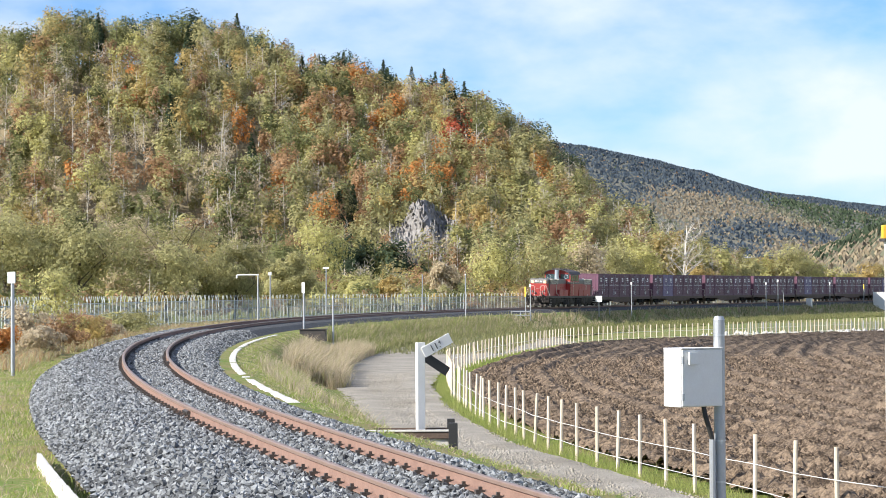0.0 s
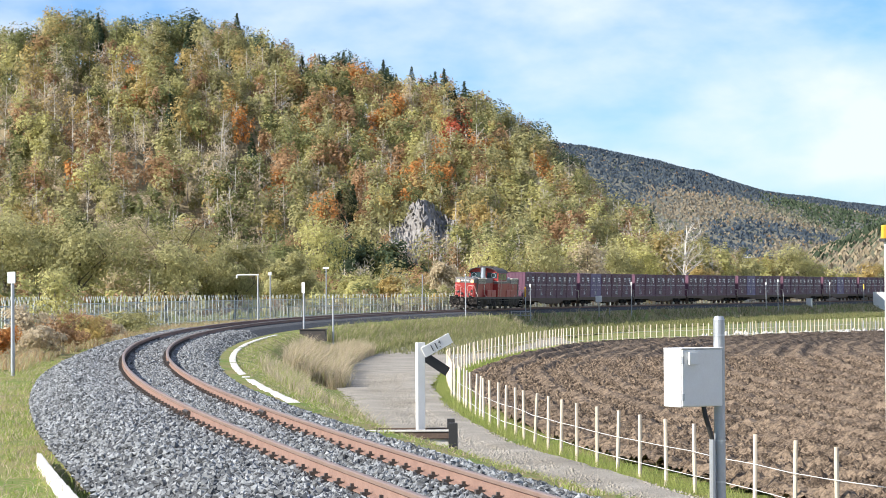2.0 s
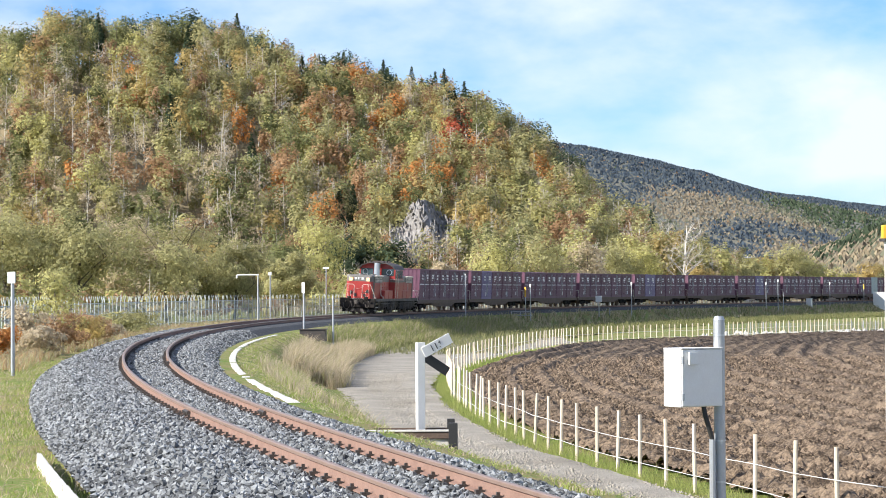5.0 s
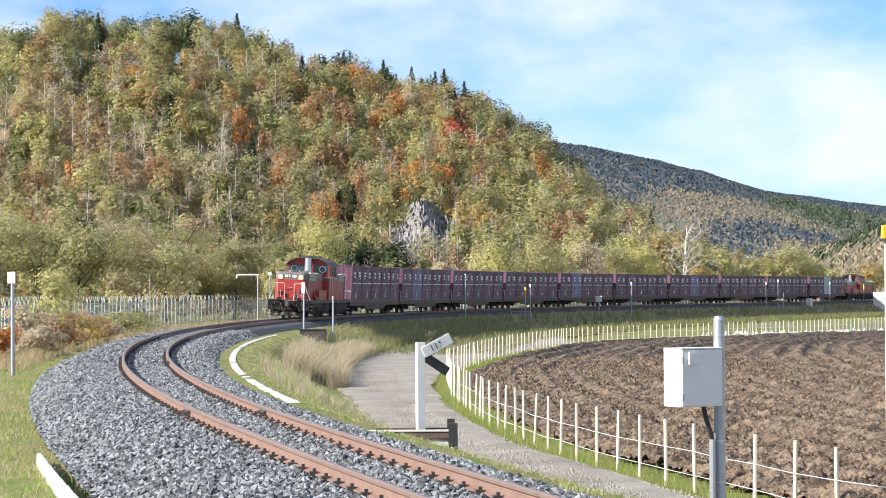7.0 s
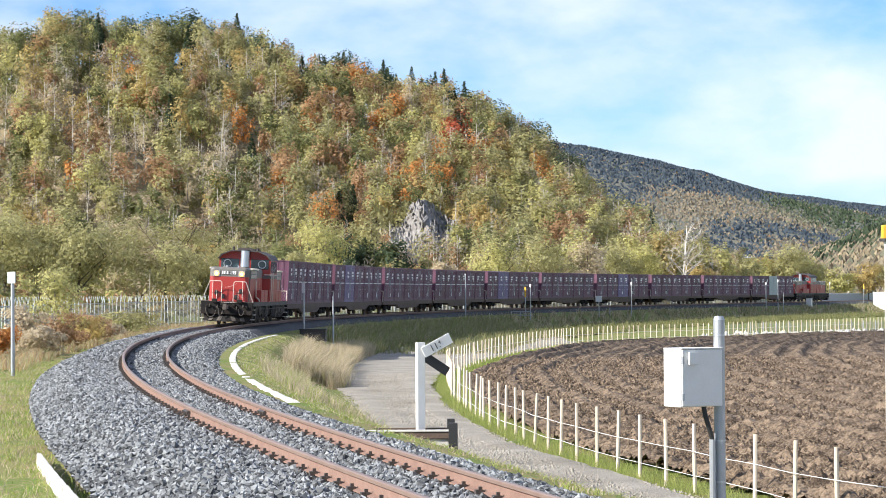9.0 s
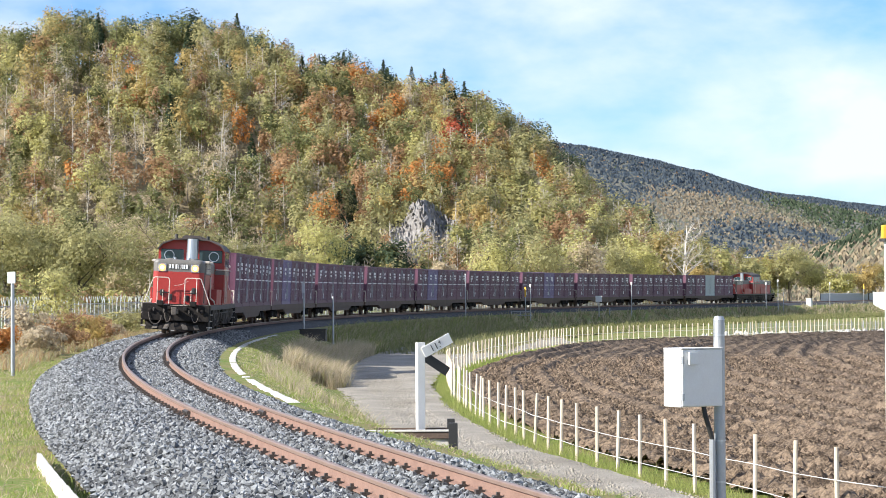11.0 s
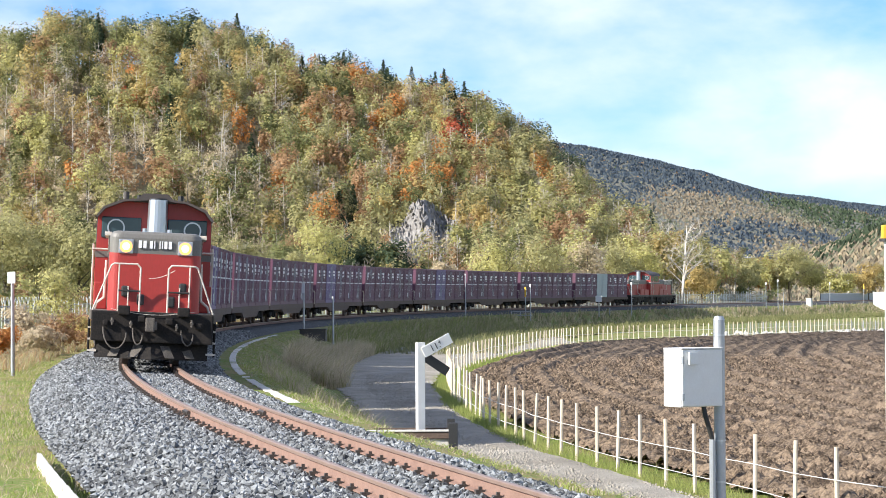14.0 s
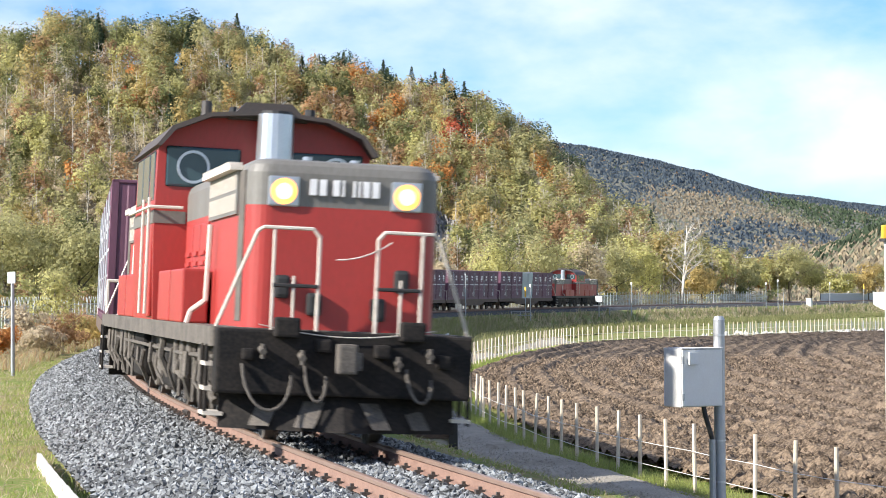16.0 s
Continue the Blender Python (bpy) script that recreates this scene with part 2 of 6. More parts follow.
def sweep(name, profile, s0, s1, ds, material, lean=True, closed=True, parent=None, smooth=False, s_list=None):
    """Draw a cross-section [(o, z), ...] along the line."""
    ss = np.arange(s0, s1 + ds / 2, ds) if s_list is None else np.asarray(s_list)
    k = len(profile)
    verts = np.concatenate([on_line(ss, np.full(len(ss), o), np.full(len(ss), z), lean)[:, None, :] for o, z in profile], 1).reshape(-1, 3)
    faces = []
    last = k if closed else k - 1
    a = np.arange(len(ss) - 1)
    for j in range(last):
        j2 = (j + 1) % k
        faces.append(np.stack([a * k + j, a * k + j2, (a + 1) * k + j2, (a + 1) * k + j], -1))
    return fast_mesh(name, verts, np.concatenate(faces), material if isinstance(material, list) else [material], parent=parent, smooth=smooth)


# The curve of the field fence, (x, y) on the low ground.
FENCE = [(9.5, 25.5), (6.1, 35.0), (4.35, 42.8), (2.5, 52.5), (1.2, 64.0), (0.3, 79.5), (0.1, 99.0), (2.2, 121.0), (4.4, 136.0), (8.4, 157.0), (13.0, 166.5), (18.5, 174.0), (24.5, 183.5), (33.0, 197.0), (60.0, 240.0)]
FY = np.array([b for _, b in FENCE])
FX = np.array([a for a, _ in FENCE])
LOW = -2.0


def fence_x(y):
    """The fence's x for a y, smoothly."""
    y = np.asarray(y, float)
    return sum(np.interp(y + d, FY, FX) for d in (-3.0, -1.5, 0.0, 1.5, 3.0)) / 5


# ---- the large structure ----
def make_ground():
    """One sheet: the wide low land to the horizon, and the railway bank that runs through it."""
    rng = np.random.default_rng(3)
    prof = [(75, -0.9), (40, -0.75), (20, -0.65), (12, -0.62), (8, -0.60), (6, -0.58), (5, -0.56), (4, -0.54), (3.2, -0.52), (2.5, -0.52), (1.5, -0.50), (0, -0.48), (-1.5, -0.50),
            (-2.2, -0.50), (-2.7, -0.54), (-3.1, -0.62), (-3.6, -0.86), (-4.2, -1.15), (-4.8, -1.48), (-5.4, -1.78), (-6.0, -1.95), (-6.6, -2.0), (-8, -2.02), (-9.5, -2.03), (-11, -2.04), (-14, -2.05)]
    ss = np.concatenate([np.arange(-60, 130, 0.8), np.arange(130, 420, 1.6)])
    k = len(prof)
    verts = np.concatenate([on_line(ss, np.full(len(ss), o), np.full(len(ss), z), False)[:, None, :] for o, z in prof], 1)
    rough = np.array([0.03 if abs(o) > 2.4 else 0.0 for o, _ in prof])
    verts[:, :, 2] += rng.normal(0, 1, verts.shape[:2]) * rough[None, :]
    verts = verts.reshape(-1, 3)
    a = np.arange(len(ss) - 1)
    faces = np.concatenate([np.stack([a * k + j, (a + 1) * k + j, (a + 1) * k + j + 1, a * k + j + 1], -1) for j in range(k - 1)])
    xs = np.array([-9000, -3000, -1200, -400, -150, 0, 150, 400, 1200, 3000, 9000.0])
    ys = np.array([-9000, -3000, -1200, -400, -100, 50, 150, 300, 500, 1200, 3000, 9000.0])
    gx, gy = np.meshgrid(xs, ys)
    flat = np.stack([gx.ravel(), gy.ravel(), np.full(gx.size, -2.085)], -1)
    n0, w = len(verts), len(xs)
    cells = [(n0 + r * w + c, n0 + r * w + c + 1, n0 + (r + 1) * w + c + 1, n0 + (r + 1) * w + c) for r in range(len(ys) - 1) for c in range(w - 1)]
    ob = fast_mesh("ground", np.concatenate([verts, flat]), np.concatenate([faces, np.array(cells)]), [M["grass"]], smooth=True)
    return tagged(ob, "grassy land with a low railway bank", "ground", kind="structure")


ground = make_ground()

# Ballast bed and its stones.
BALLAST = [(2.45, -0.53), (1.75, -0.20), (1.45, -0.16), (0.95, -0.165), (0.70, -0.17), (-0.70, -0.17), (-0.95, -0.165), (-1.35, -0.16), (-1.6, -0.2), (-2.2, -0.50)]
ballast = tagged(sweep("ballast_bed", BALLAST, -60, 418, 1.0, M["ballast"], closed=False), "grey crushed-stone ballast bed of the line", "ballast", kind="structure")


def make_stones(name, n, s_range, o_range, size, seed):
    """Loose angular stones that lie on the ballast."""
    rng = np.random.default_rng(seed)
    s = rng.uniform(*s_range, n)
    o = rng.uniform(*o_range, n)
    z = np.interp(o, [b[0] for b in BALLAST[::-1]], [b[1] for b in BALLAST[::-1]]) + rng.normal(0, 0.012, n)
    keep = (np.abs(np.abs(o) - 0.5665) > 0.10)
    s, o, z = s[keep], o[keep], z[keep]
    n = len(s)
    c = on_line(s, o, z)
    octa = np.array([(1, 0, 0), (-1, 0, 0), (0, 1, 0), (0, -1, 0), (0, 0, 1), (0, 0, -1)], float)
    r = rng.uniform(0.6, 1.25, (n, 6, 1)) * size * rng.uniform(0.6, 1.3, (n, 1, 1))
    a, b = rng.uniform(0, 6.28, n), rng.uniform(0, 6.28, n)
    ca, sa, cb, sb = np.cos(a), np.sin(a), np.cos(b), np.sin(b)
    zero, one = np.zeros(n), np.ones(n)
    rz = np.stack([np.stack([ca, -sa, zero], -1), np.stack([sa, ca, zero], -1), np.stack([zero, zero, one], -1)], 1)
    rx = np.stack([np.stack([one, zero, zero], -1), np.stack([zero, cb, -sb], -1), np.stack([zero, sb, cb], -1)], 1)
    v = (octa[None] * r) @ np.transpose(rz @ rx, (0, 2, 1)) * np.array([1, 1, 0.8]) + c[:, None, :]
    tri = np.array([(0, 2, 4), (2, 1, 4), (1, 3, 4), (3, 0, 4), (2, 0, 5), (1, 2, 5), (3, 1, 5), (0, 3, 5)])
    f = tri[None] + (np.arange(n) * 6)[:, None, None]
    ob = fast_mesh(name, v.reshape(-1, 3), f.reshape(-1, 3), [M["stone"]])
    return tagged(ob, "loose grey angular ballast stones beside the rails", "ballast", kind="stuff")


make_stones("ballast_stones", 54000, (-9, 32), (-2.25, 2.5), 0.041, 5)
make_stones("ballast_stones", 17000, (32, 90), (-2.25, 2.5), 0.05, 6)


def make_rail(side):
    o = 0.5665 * side
    foot = [(-0.0635, -0.153), (0.0635, -0.153), (0.0635, -0.142), (0.012, -0.125), (0.0075, -0.05), (0.0325, -0.038), (-0.0325, -0.038), (-0.0075, -0.05), (-0.012, -0.125), (-0.0635, -0.142)]
    ob = sweep("rail", [(o + a, b) for a, b in foot], -58, 415, 0.5, M["rail_side"])
    tagged(ob, "rust-brown steel rail curving along the line", "rail", "rails of the line", "structure")
    head = [(-0.0325, -0.039), (0.0325, -0.039), (0.0325, -0.010), (0.026, -0.002), (0.010, 0.0), (-0.010, 0.0), (-0.026, -0.002), (-0.0325, -0.010)]
    sweep("rail_head", [(o + a, b) for a, b in head], -58, 415, 0.5, M["rail_head"], parent=ob)
    clip = bpy.data.meshes.new("rail_clip")
    bm = bmesh.new()
    for sg in (-1, 1):
        box(bm, -0.035, 0.035, min(sg * 0.03, sg * 0.11), max(sg * 0.03, sg * 0.11), -0.155, -0.118)
        box(bm, -0.016, 0.016, min(sg * 0.05, sg * 0.08), max(sg * 0.05, sg * 0.08), -0.12, -0.09)
    bm.to_mesh(clip)
    bm.free()
    clip.materials.append(M["dark_steel"])
    for i in range(130):
        s = -12 + i * 0.6
        _, _, th = line_at(s)
        c = new("rail_clip", clip)
        c.parent = ob
        p = on_line(s, o, 0.0)
        c.matrix_basis = pose(*p, 0, 0, math.degrees(float(th))) @ pose(0, 0, 0, math.degrees(float(cant_at(s))), 0, 0)
    bm = bmesh.new()
    for s in ((7.2,) if side > 0 else (7.9, 33.0)):
        for d in (-1, 1):
            pa, pb = on_line(s - 0.28, o + d * 0.035, -0.085), on_line(s + 0.28, o + d * 0.035, -0.085)
            rod(bm, pa, pb, 0.035, 6)
            for e in (-0.2, -0.07, 0.07, 0.2):
                pc = on_line(s + e, o + d * 0.06, -0.085)
                bmesh.ops.create_cube(bm, size=0.035, matrix=Matrix.Translation(pc))
    part("fishplate", bm, M["dark_steel"], ob, "dark bolted rail joint plate")
    return ob


for side in (1, -1):
    make_rail(side)

SLEEPER = bpy.data.meshes.new("sleeper")
bm = bmesh.new()
box(bm, -0.12, 0.12, -1.0, 1.0, -0.32, -0.172, 0.02)
bm.to_mesh(SLEEPER)
bm.free()
SLEEPER.materials.append(M["concrete"])
for i in range(130):
    s = -12 + i * 0.6
    _, _, th = line_at(s)
    sl = new("sleeper", SLEEPER)
    sl.parent = ballast
    sl.matrix_basis = pose(*on_line(s, 0, 0.0), 0, 0, math.degrees(float(th))) @ pose(0, 0, 0, math.degrees(float(cant_at(s))), 0, 0)


def make_troughs():
    """Concrete cable troughs with lids, one on each side of the line."""
    for name, o, s0, n, z, hw in (("cable_trough", -2.52, 20.0, 75, -0.43, 0.10), ("cable_trough", 2.72, -16.0, 20, -0.53, 0.030)):
        ob = sweep(name, [(o - hw * 0.8, z - 0.2), (o + hw * 0.8, z - 0.2), (o + hw * 0.8, z - 0.03), (o - hw * 0.8, z - 0.03)], s0, s0 + n, 0.5, M["concrete"])
        tagged(ob, "pale concrete cable trough with lids beside the ballast", "cable trough", "cable troughs", "structure")
        lid = bpy.data.meshes.new("lid")
        b2 = bmesh.new()
        box(b2, -0.485, 0.485, -hw, hw, -0.03, 0.03, 0.012)
        b2.to_mesh(lid)
        b2.free()
        lid.materials.append(M["concrete"])
        rng = random.Random(4)
        for i in range(n):
            s = s0 + 0.5 + i
            _, _, th = line_at(s)
            c = new("lid", lid)
            c.parent = ob
            c.matrix_basis = pose(*on_line(s, o, z), rng.uniform(-1.5, 1.5), rng.uniform(-1, 1), math.degrees(float(th)) + rng.uniform(-1, 1))


make_troughs()


def make_road():
    ss = np.arange(-50, 210, 1.0)
    rng = np.random.default_rng(8)
    rows = []
    for s in ss:
        x, y, th = line_at(s)
        inner = -6.25 + 0.2 * math.sin(s * 0.21) + rng.normal(0, 0.05)
        fx = float(fence_x(min(y, 160.0)))
        outer = -max(7.6, (fx - float(x)) * math.sin(float(th)) - 0.5 + 0.12 * math.sin(s * 0.37) + rng.normal(0, 0.05))
        rows.append([on_line(s, inner + (outer - inner) * f, LOW + 0.08 + 0.03 * math.sin(f * 9.4), False) for f in np.linspace(0, 1, 8)])
    v = np.array(rows).reshape(-1, 3)
    a = np.arange(len(ss) - 1)
    f = np.concatenate([np.stack([a * 8 + j, (a + 1) * 8 + j, (a + 1) * 8 + j + 1, a * 8 + j + 1], -1) for j in range(7)])
    ob = fast_mesh("road", v, f, [M["gravel_road"]], smooth=True)
    return tagged(ob, "pale grey gravel service road below the bank", "road", kind="structure")


make_road()


def make_field():
    """Ploughed soil in curved furrows, with clods."""
    ys = np.concatenate([np.arange(24, 60, 0.18), np.arange(60, 205, 0.3), np.arange(205, 232, 2.0)])
    cols = np.concatenate([np.linspace(0, 28, 200), np.linspace(29.5, 90, 30)])
    yy, cc = np.meshgrid(ys, cols, indexing="ij")
    xx = fence_x(yy) + 0.75 + cc
    rng = np.random.default_rng(11)
    along = cc + 0.10 * np.sin(yy * 0.31) + 0.06 * np.sin(yy * 0.83 + cc)
    ridge = np.sin(along * 2 * np.pi / 1.35)
    furrow = np.clip(28.5 - cc, 0, 1) * (0.095 + 0.03 * np.sin(cc * 0.9 + yy * 0.05)) * (ridge + 0.4 * ridge * ridge)
    lump = rng.normal(0, 1, xx.shape)
    lump = lump + 0.7 * (np.roll(lump, 1, 0) + np.roll(lump, 1, 1))
    near = np.clip(1.3 - yy / 110, 0.5, 1)
    zz = LOW + 0.12 + furrow + 0.048 * lump * near
    v = np.stack([xx, yy, zz], -1).reshape(-1, 3)
    r, c = len(ys), len(cols)
    i = (np.arange(r - 1)[:, None] * c + np.arange(c - 1)[None]).ravel()
    f = np.stack([i, i + 1, i + c + 1, i + c], -1)
    ob = fast_mesh("field", v, f, [M["soil"]])
    return tagged(ob, "freshly ploughed brown field with curved furrows", "field", kind="structure")


make_field()


def make_clods():
    rng = np.random.default_rng(12)
    n = 48000
    y = 27 + 95 * rng.random(n) ** 1.5
    x = fence_x(y) + 0.8 + rng.random(n) * (y * 0.19 + 3 - fence_x(y))
    size = rng.uniform(0.03, 0.085, (n, 1, 1)) * (0.7 + y / 90)[:, None, None]
    octa = np.array([(1, 0, 0), (-1, 0, 0), (0, 1, 0), (0, -1, 0), (0, 0, 1), (0, 0, -1)], float)
    ang = rng.uniform(0, 6.28, n)
    ca, sa = np.cos(ang)[:, None], np.sin(ang)[:, None]
    v = octa[None] * rng.uniform(0.5, 1.3, (n, 6, 1)) * size
    v = np.stack([v[:, :, 0] * ca - v[:, :, 1] * sa, v[:, :, 0] * sa + v[:, :, 1] * ca, v[:, :, 2] * 0.8], -1)
    v += np.stack([x, y, LOW + 0.13 + rng.normal(0, 0.03, n)], -1)[:, None, :]
    tri = np.array([(0, 2, 4), (2, 1, 4), (1, 3, 4), (3, 0, 4)])
    f = tri[None] + (np.arange(n) * 6)[:, None, None]
    ob = fast_mesh("soil_clods", v.reshape(-1, 3), f.reshape(-1, 3), [M["soil"]])
    tagged(ob, "loose brown clods of ploughed soil", "soil", kind="stuff")


make_clods()


def make_road_gravel():
    rng = np.random.default_rng(13)
    n = 16000
    s = -12 + 90 * rng.random(n) ** 1.3
    o = rng.uniform(-9.4, -6.2, n)
    p = on_line(s, o, np.full(n, LOW + 0.085), False)
    p = p[p[:, 0] < fence_x(p[:, 1]) - 0.5]
    n = len(p)
    size = rng.uniform(0.015, 0.045, (n, 1, 1))
    octa = np.array([(1, 0.2, 0), (-1, 0, 0), (0, 1, 0), (0.2, -1, 0), (0, 0, 0.8)], float)
    v = octa[None] * rng.uniform(0.6, 1.3, (n, 5, 1)) * size + p[:, None, :]
    tri = np.array([(0, 2, 4), (2, 1, 4), (1, 3, 4), (3, 0, 4)])
    f = tri[None] + (np.arange(n) * 5)[:, None, None]
    ob = fast_mesh("road_gravel", v.reshape(-1, 3), f.reshape(-1, 3), [M["gravel_road"]])
    tagged(ob, "loose pale gravel on the service road", "gravel", kind="stuff")


make_road_gravel()


# ---- hills and woods ----
RIDGE_X = [-260, -180, -120, -80, -65, -50, -39, -27, -15, -6.6, 0.6, 9, 18, 22, 27, 32, 43, 52, 64, 120]
RIDGE_Z = [22, 34, 38, 40.5, 44, 44, 42, 36.5, 35.5, 32.5, 31.0, 27, 22.5, 19, 12.5, 9, 5, 1.5, 0.3, 0]


def hill_z(x, y):
    x, y = np.asarray(x, float), np.asarray(y, float)
    top = np.interp(x, RIDGE_X, RIDGE_Z)
    t = np.clip((y - 318) / 112, 0, 1)
    t = 0.35 * t + 0.65 * t * t * (3 - 2 * t)
    back = np.clip((y - 450) / 260, 0, 1)
    fold = 1.0 + 0.05 * np.sin(x * 0.16 + 0.5) * np.sin(y * 0.05)
    return -0.9 + top * t * fold * (1 - 0.8 * back)


def make_hill():
    xs, ys = np.arange(-260, 121, 4.0), np.arange(300, 720, 5.0)
    gx, gy = np.meshgrid(xs, ys)
    v = np.stack([gx, gy, hill_z(gx, gy)], -1).reshape(-1, 3)
    r, c = gx.shape
    i = (np.arange(r - 1)[:, None] * c + np.arange(c - 1)[None]).ravel()
    faces = np.stack([i, i + 1, i + c + 1, i + c], -1)
    keep = v[faces[:, 1], 0] < np.interp(v[faces[:, 1], 1], PY, PX) - 12
    ob = fast_mesh("hill", v, faces[keep], [M["litter"]], smooth=True)
    return tagged(ob, "steep wooded hill behind the line", "hill", kind="structure")


make_hill()


def crown_cards(rng, cx, cy, cz, rx, rz, n, size, shape="round", tris=False):
    """Leaf clumps of one crown: small quads in lobes, with gaps between them."""
    if shape == "cone":
        t = rng.random(n) ** 0.7
        ang = rng.uniform(0, 2 * np.pi, n)
        rad = rx * t * rng.uniform(0.55, 1.0, n)
        p = np.stack([rad * np.cos(ang), rad * np.sin(ang), rz * (1 - 2 * t)], -1)
    else:
        lobes = int(min(max(6, n / 30), 26))
        d = rng.normal(0, 1, (lobes, 3))
        d /= np.linalg.norm(d, axis=1, keepdims=True)
        d[:, 2] = np.where(d[:, 2] < -0.55, -d[:, 2], d[:, 2])
        lc = d * rng.uniform(0.45, 0.92, (lobes, 1)) * np.array([rx, rx, rz])
        pick = rng.integers(0, lobes, n)
        q = rng.normal(0, 1, (n, 3))
        q /= np.linalg.norm(q, axis=1, keepdims=True)
        p = lc[pick] + q * rng.uniform(0.5, 1.0, (n, 1)) * np.array([rx, rx, rz * 0.8]) * 0.30
        inner = rng.random(n) < 0.22
        p[inner] = q[inner] * rng.uniform(0.2, 0.62, (inner.sum(), 1)) * np.array([rx, rx, rz])
    p = p + np.array([cx, cy, cz])
    out = (p - np.array([cx, cy, cz])) / np.array([rx, rx, rz])
    out /= np.linalg.norm(out, axis=1, keepdims=True) + 1e-6
    nrm = rng.normal(0, 0.42, (n, 3)) + out * 1.1 + np.array([0, 0, 0.3])
    nrm /= np.linalg.norm(nrm, axis=1, keepdims=True)
    u = np.cross(nrm, rng.normal(0, 1, (n, 3)))
    u /= np.linalg.norm(u, axis=1, keepdims=True)
    w = np.cross(nrm, u)
    a = (size * rng.uniform(0.6, 1.4, n))[:, None]
    b = a * rng.uniform(0.5, 0.9, n)[:, None]
    if tris:
        return np.stack([p - u * a, p + u * a * 0.7 - w * b, p + w * b * 1.2], 1).reshape(-1, 3)
    return np.stack([p - u * a, p - w * b, p + u * a, p + w * b], 1).reshape(-1, 3)


def spindle(a, b, r0, r1, sides=3):
    """A thin tapered limb between two places: verts and quad faces (numbered from 0)."""
    a, b = np.asarray(a, float), np.asarray(b, float)
    d = (b - a) / max(np.linalg.norm(b - a), 1e-6)
    u = np.cross(d, (0.3, 0.8, 0.5))
    u /= np.linalg.norm(u)
    w = np.cross(d, u)
    ang = np.arange(sides) * 2 * np.pi / sides
    ring = np.cos(ang)[:, None] * u + np.sin(ang)[:, None] * w
    f = [(i, (i + 1) % sides, sides + (i + 1) % sides, sides + i) for i in range(sides)]
    return np.concatenate([a + ring * r0, b + ring * r1]), np.array(f)


def limbs(rng, x, y, z, h, spread, n, thick):
    """Trunk and branches, each with a few twigs."""
    vs, fs, k = [], [], 0

    def add(a, b, r0, r1):
        nonlocal k
        v, f = spindle(a, b, r0, r1)
        vs.append(v)
        fs.append(f + k)
        k += len(v)
    lean = rng.normal(0, 0.04, 2) * h
    top = np.array([x + lean[0], y + lean[1], z + h])
    base = np.array([x, y, z - 0.3])
    add(base, top, thick, thick * 0.2)
    for _ in range(n):
        t = rng.uniform(0.25, 0.95)
        a = base + (top - base) * t
        ang = rng.uniform(0, 2 * np.pi)
        ln = spread * (1.15 - t * 0.7) * rng.uniform(0.6, 1.1)
        b = a + np.array([math.cos(ang) * ln, math.sin(ang) * ln, ln * rng.uniform(0.5, 1.1)])
        add(a, b, thick * 0.45 * (1.2 - t), thick * 0.08)
        for _ in range(3):
            c = a + (b - a) * rng.uniform(0.35, 0.9)
            e = c + rng.normal(0, 0.3, 3) * ln + np.array([0, 0, 0.25 * ln])
            add(c, e, thick * 0.16, thick * 0.05)
    return np.concatenate(vs), np.concatenate(fs)


SPECIES = ["olive", "yellow_green", "green", "golden", "orange", "red", "russet", "grey_brown", "conifer"]


def woods(name, spots, label, cards, size, seed, trunk_share=0.5, material_order=SPECIES):
    """Many trees joined into one wood. spots: x, y, z, height, radius, kind."""
    rng = np.random.default_rng(seed)
    vs, fs, sl, k = [], [], [], 0
    mats = [LEAF[s] for s in material_order] + [M["pale_bark"], M["bark"]] + [LEAF[s + "_dark"] for s in material_order]
    for x, y, z, h, r, sp in spots:
        sp = int(sp)
        bare = sp == 7
        cone = sp == 8
        pine = sp == 9
        sp = 8 if pine else sp
        tone = sp if rng.random() < 0.62 else sp + 11
        n = int(cards * (0.40 if bare else 2.8 if cone else 1.0) * (r / 2.8) ** 1.3)
        mid, tall = z + h * (0.52 if cone else 0.58), h * (0.48 if cone else 0.42)
        v = crown_cards(rng, x, y, mid, r, tall, max(n, 40), size * (0.75 if bare else 1.0), "cone" if cone else "round", True)
        f = np.arange(len(v)).reshape(-1, 3)
        vs.append(v), fs.append(f + k), sl.append(np.full(len(f), tone))
        k += len(v)
        if bare or rng.random() < trunk_share:
            v, f = limbs(rng, x, y, z, h * (1.02 if bare else 0.9), r * 0.9, 13 if bare else 3, 0.011 * h)
            f = np.concatenate([f[:, [0, 1, 2]], f[:, [0, 2, 3]]])
            vs.append(v), fs.append(f + k), sl.append(np.full(len(f), 9 if (bare or rng.random() < 0.5) else 10))
            k += len(v)
    ob = fast_mesh(name, np.concatenate(vs), np.concatenate(fs), mats, np.concatenate(sl))
    return tagged(ob, label, "woodland", kind="stuff")


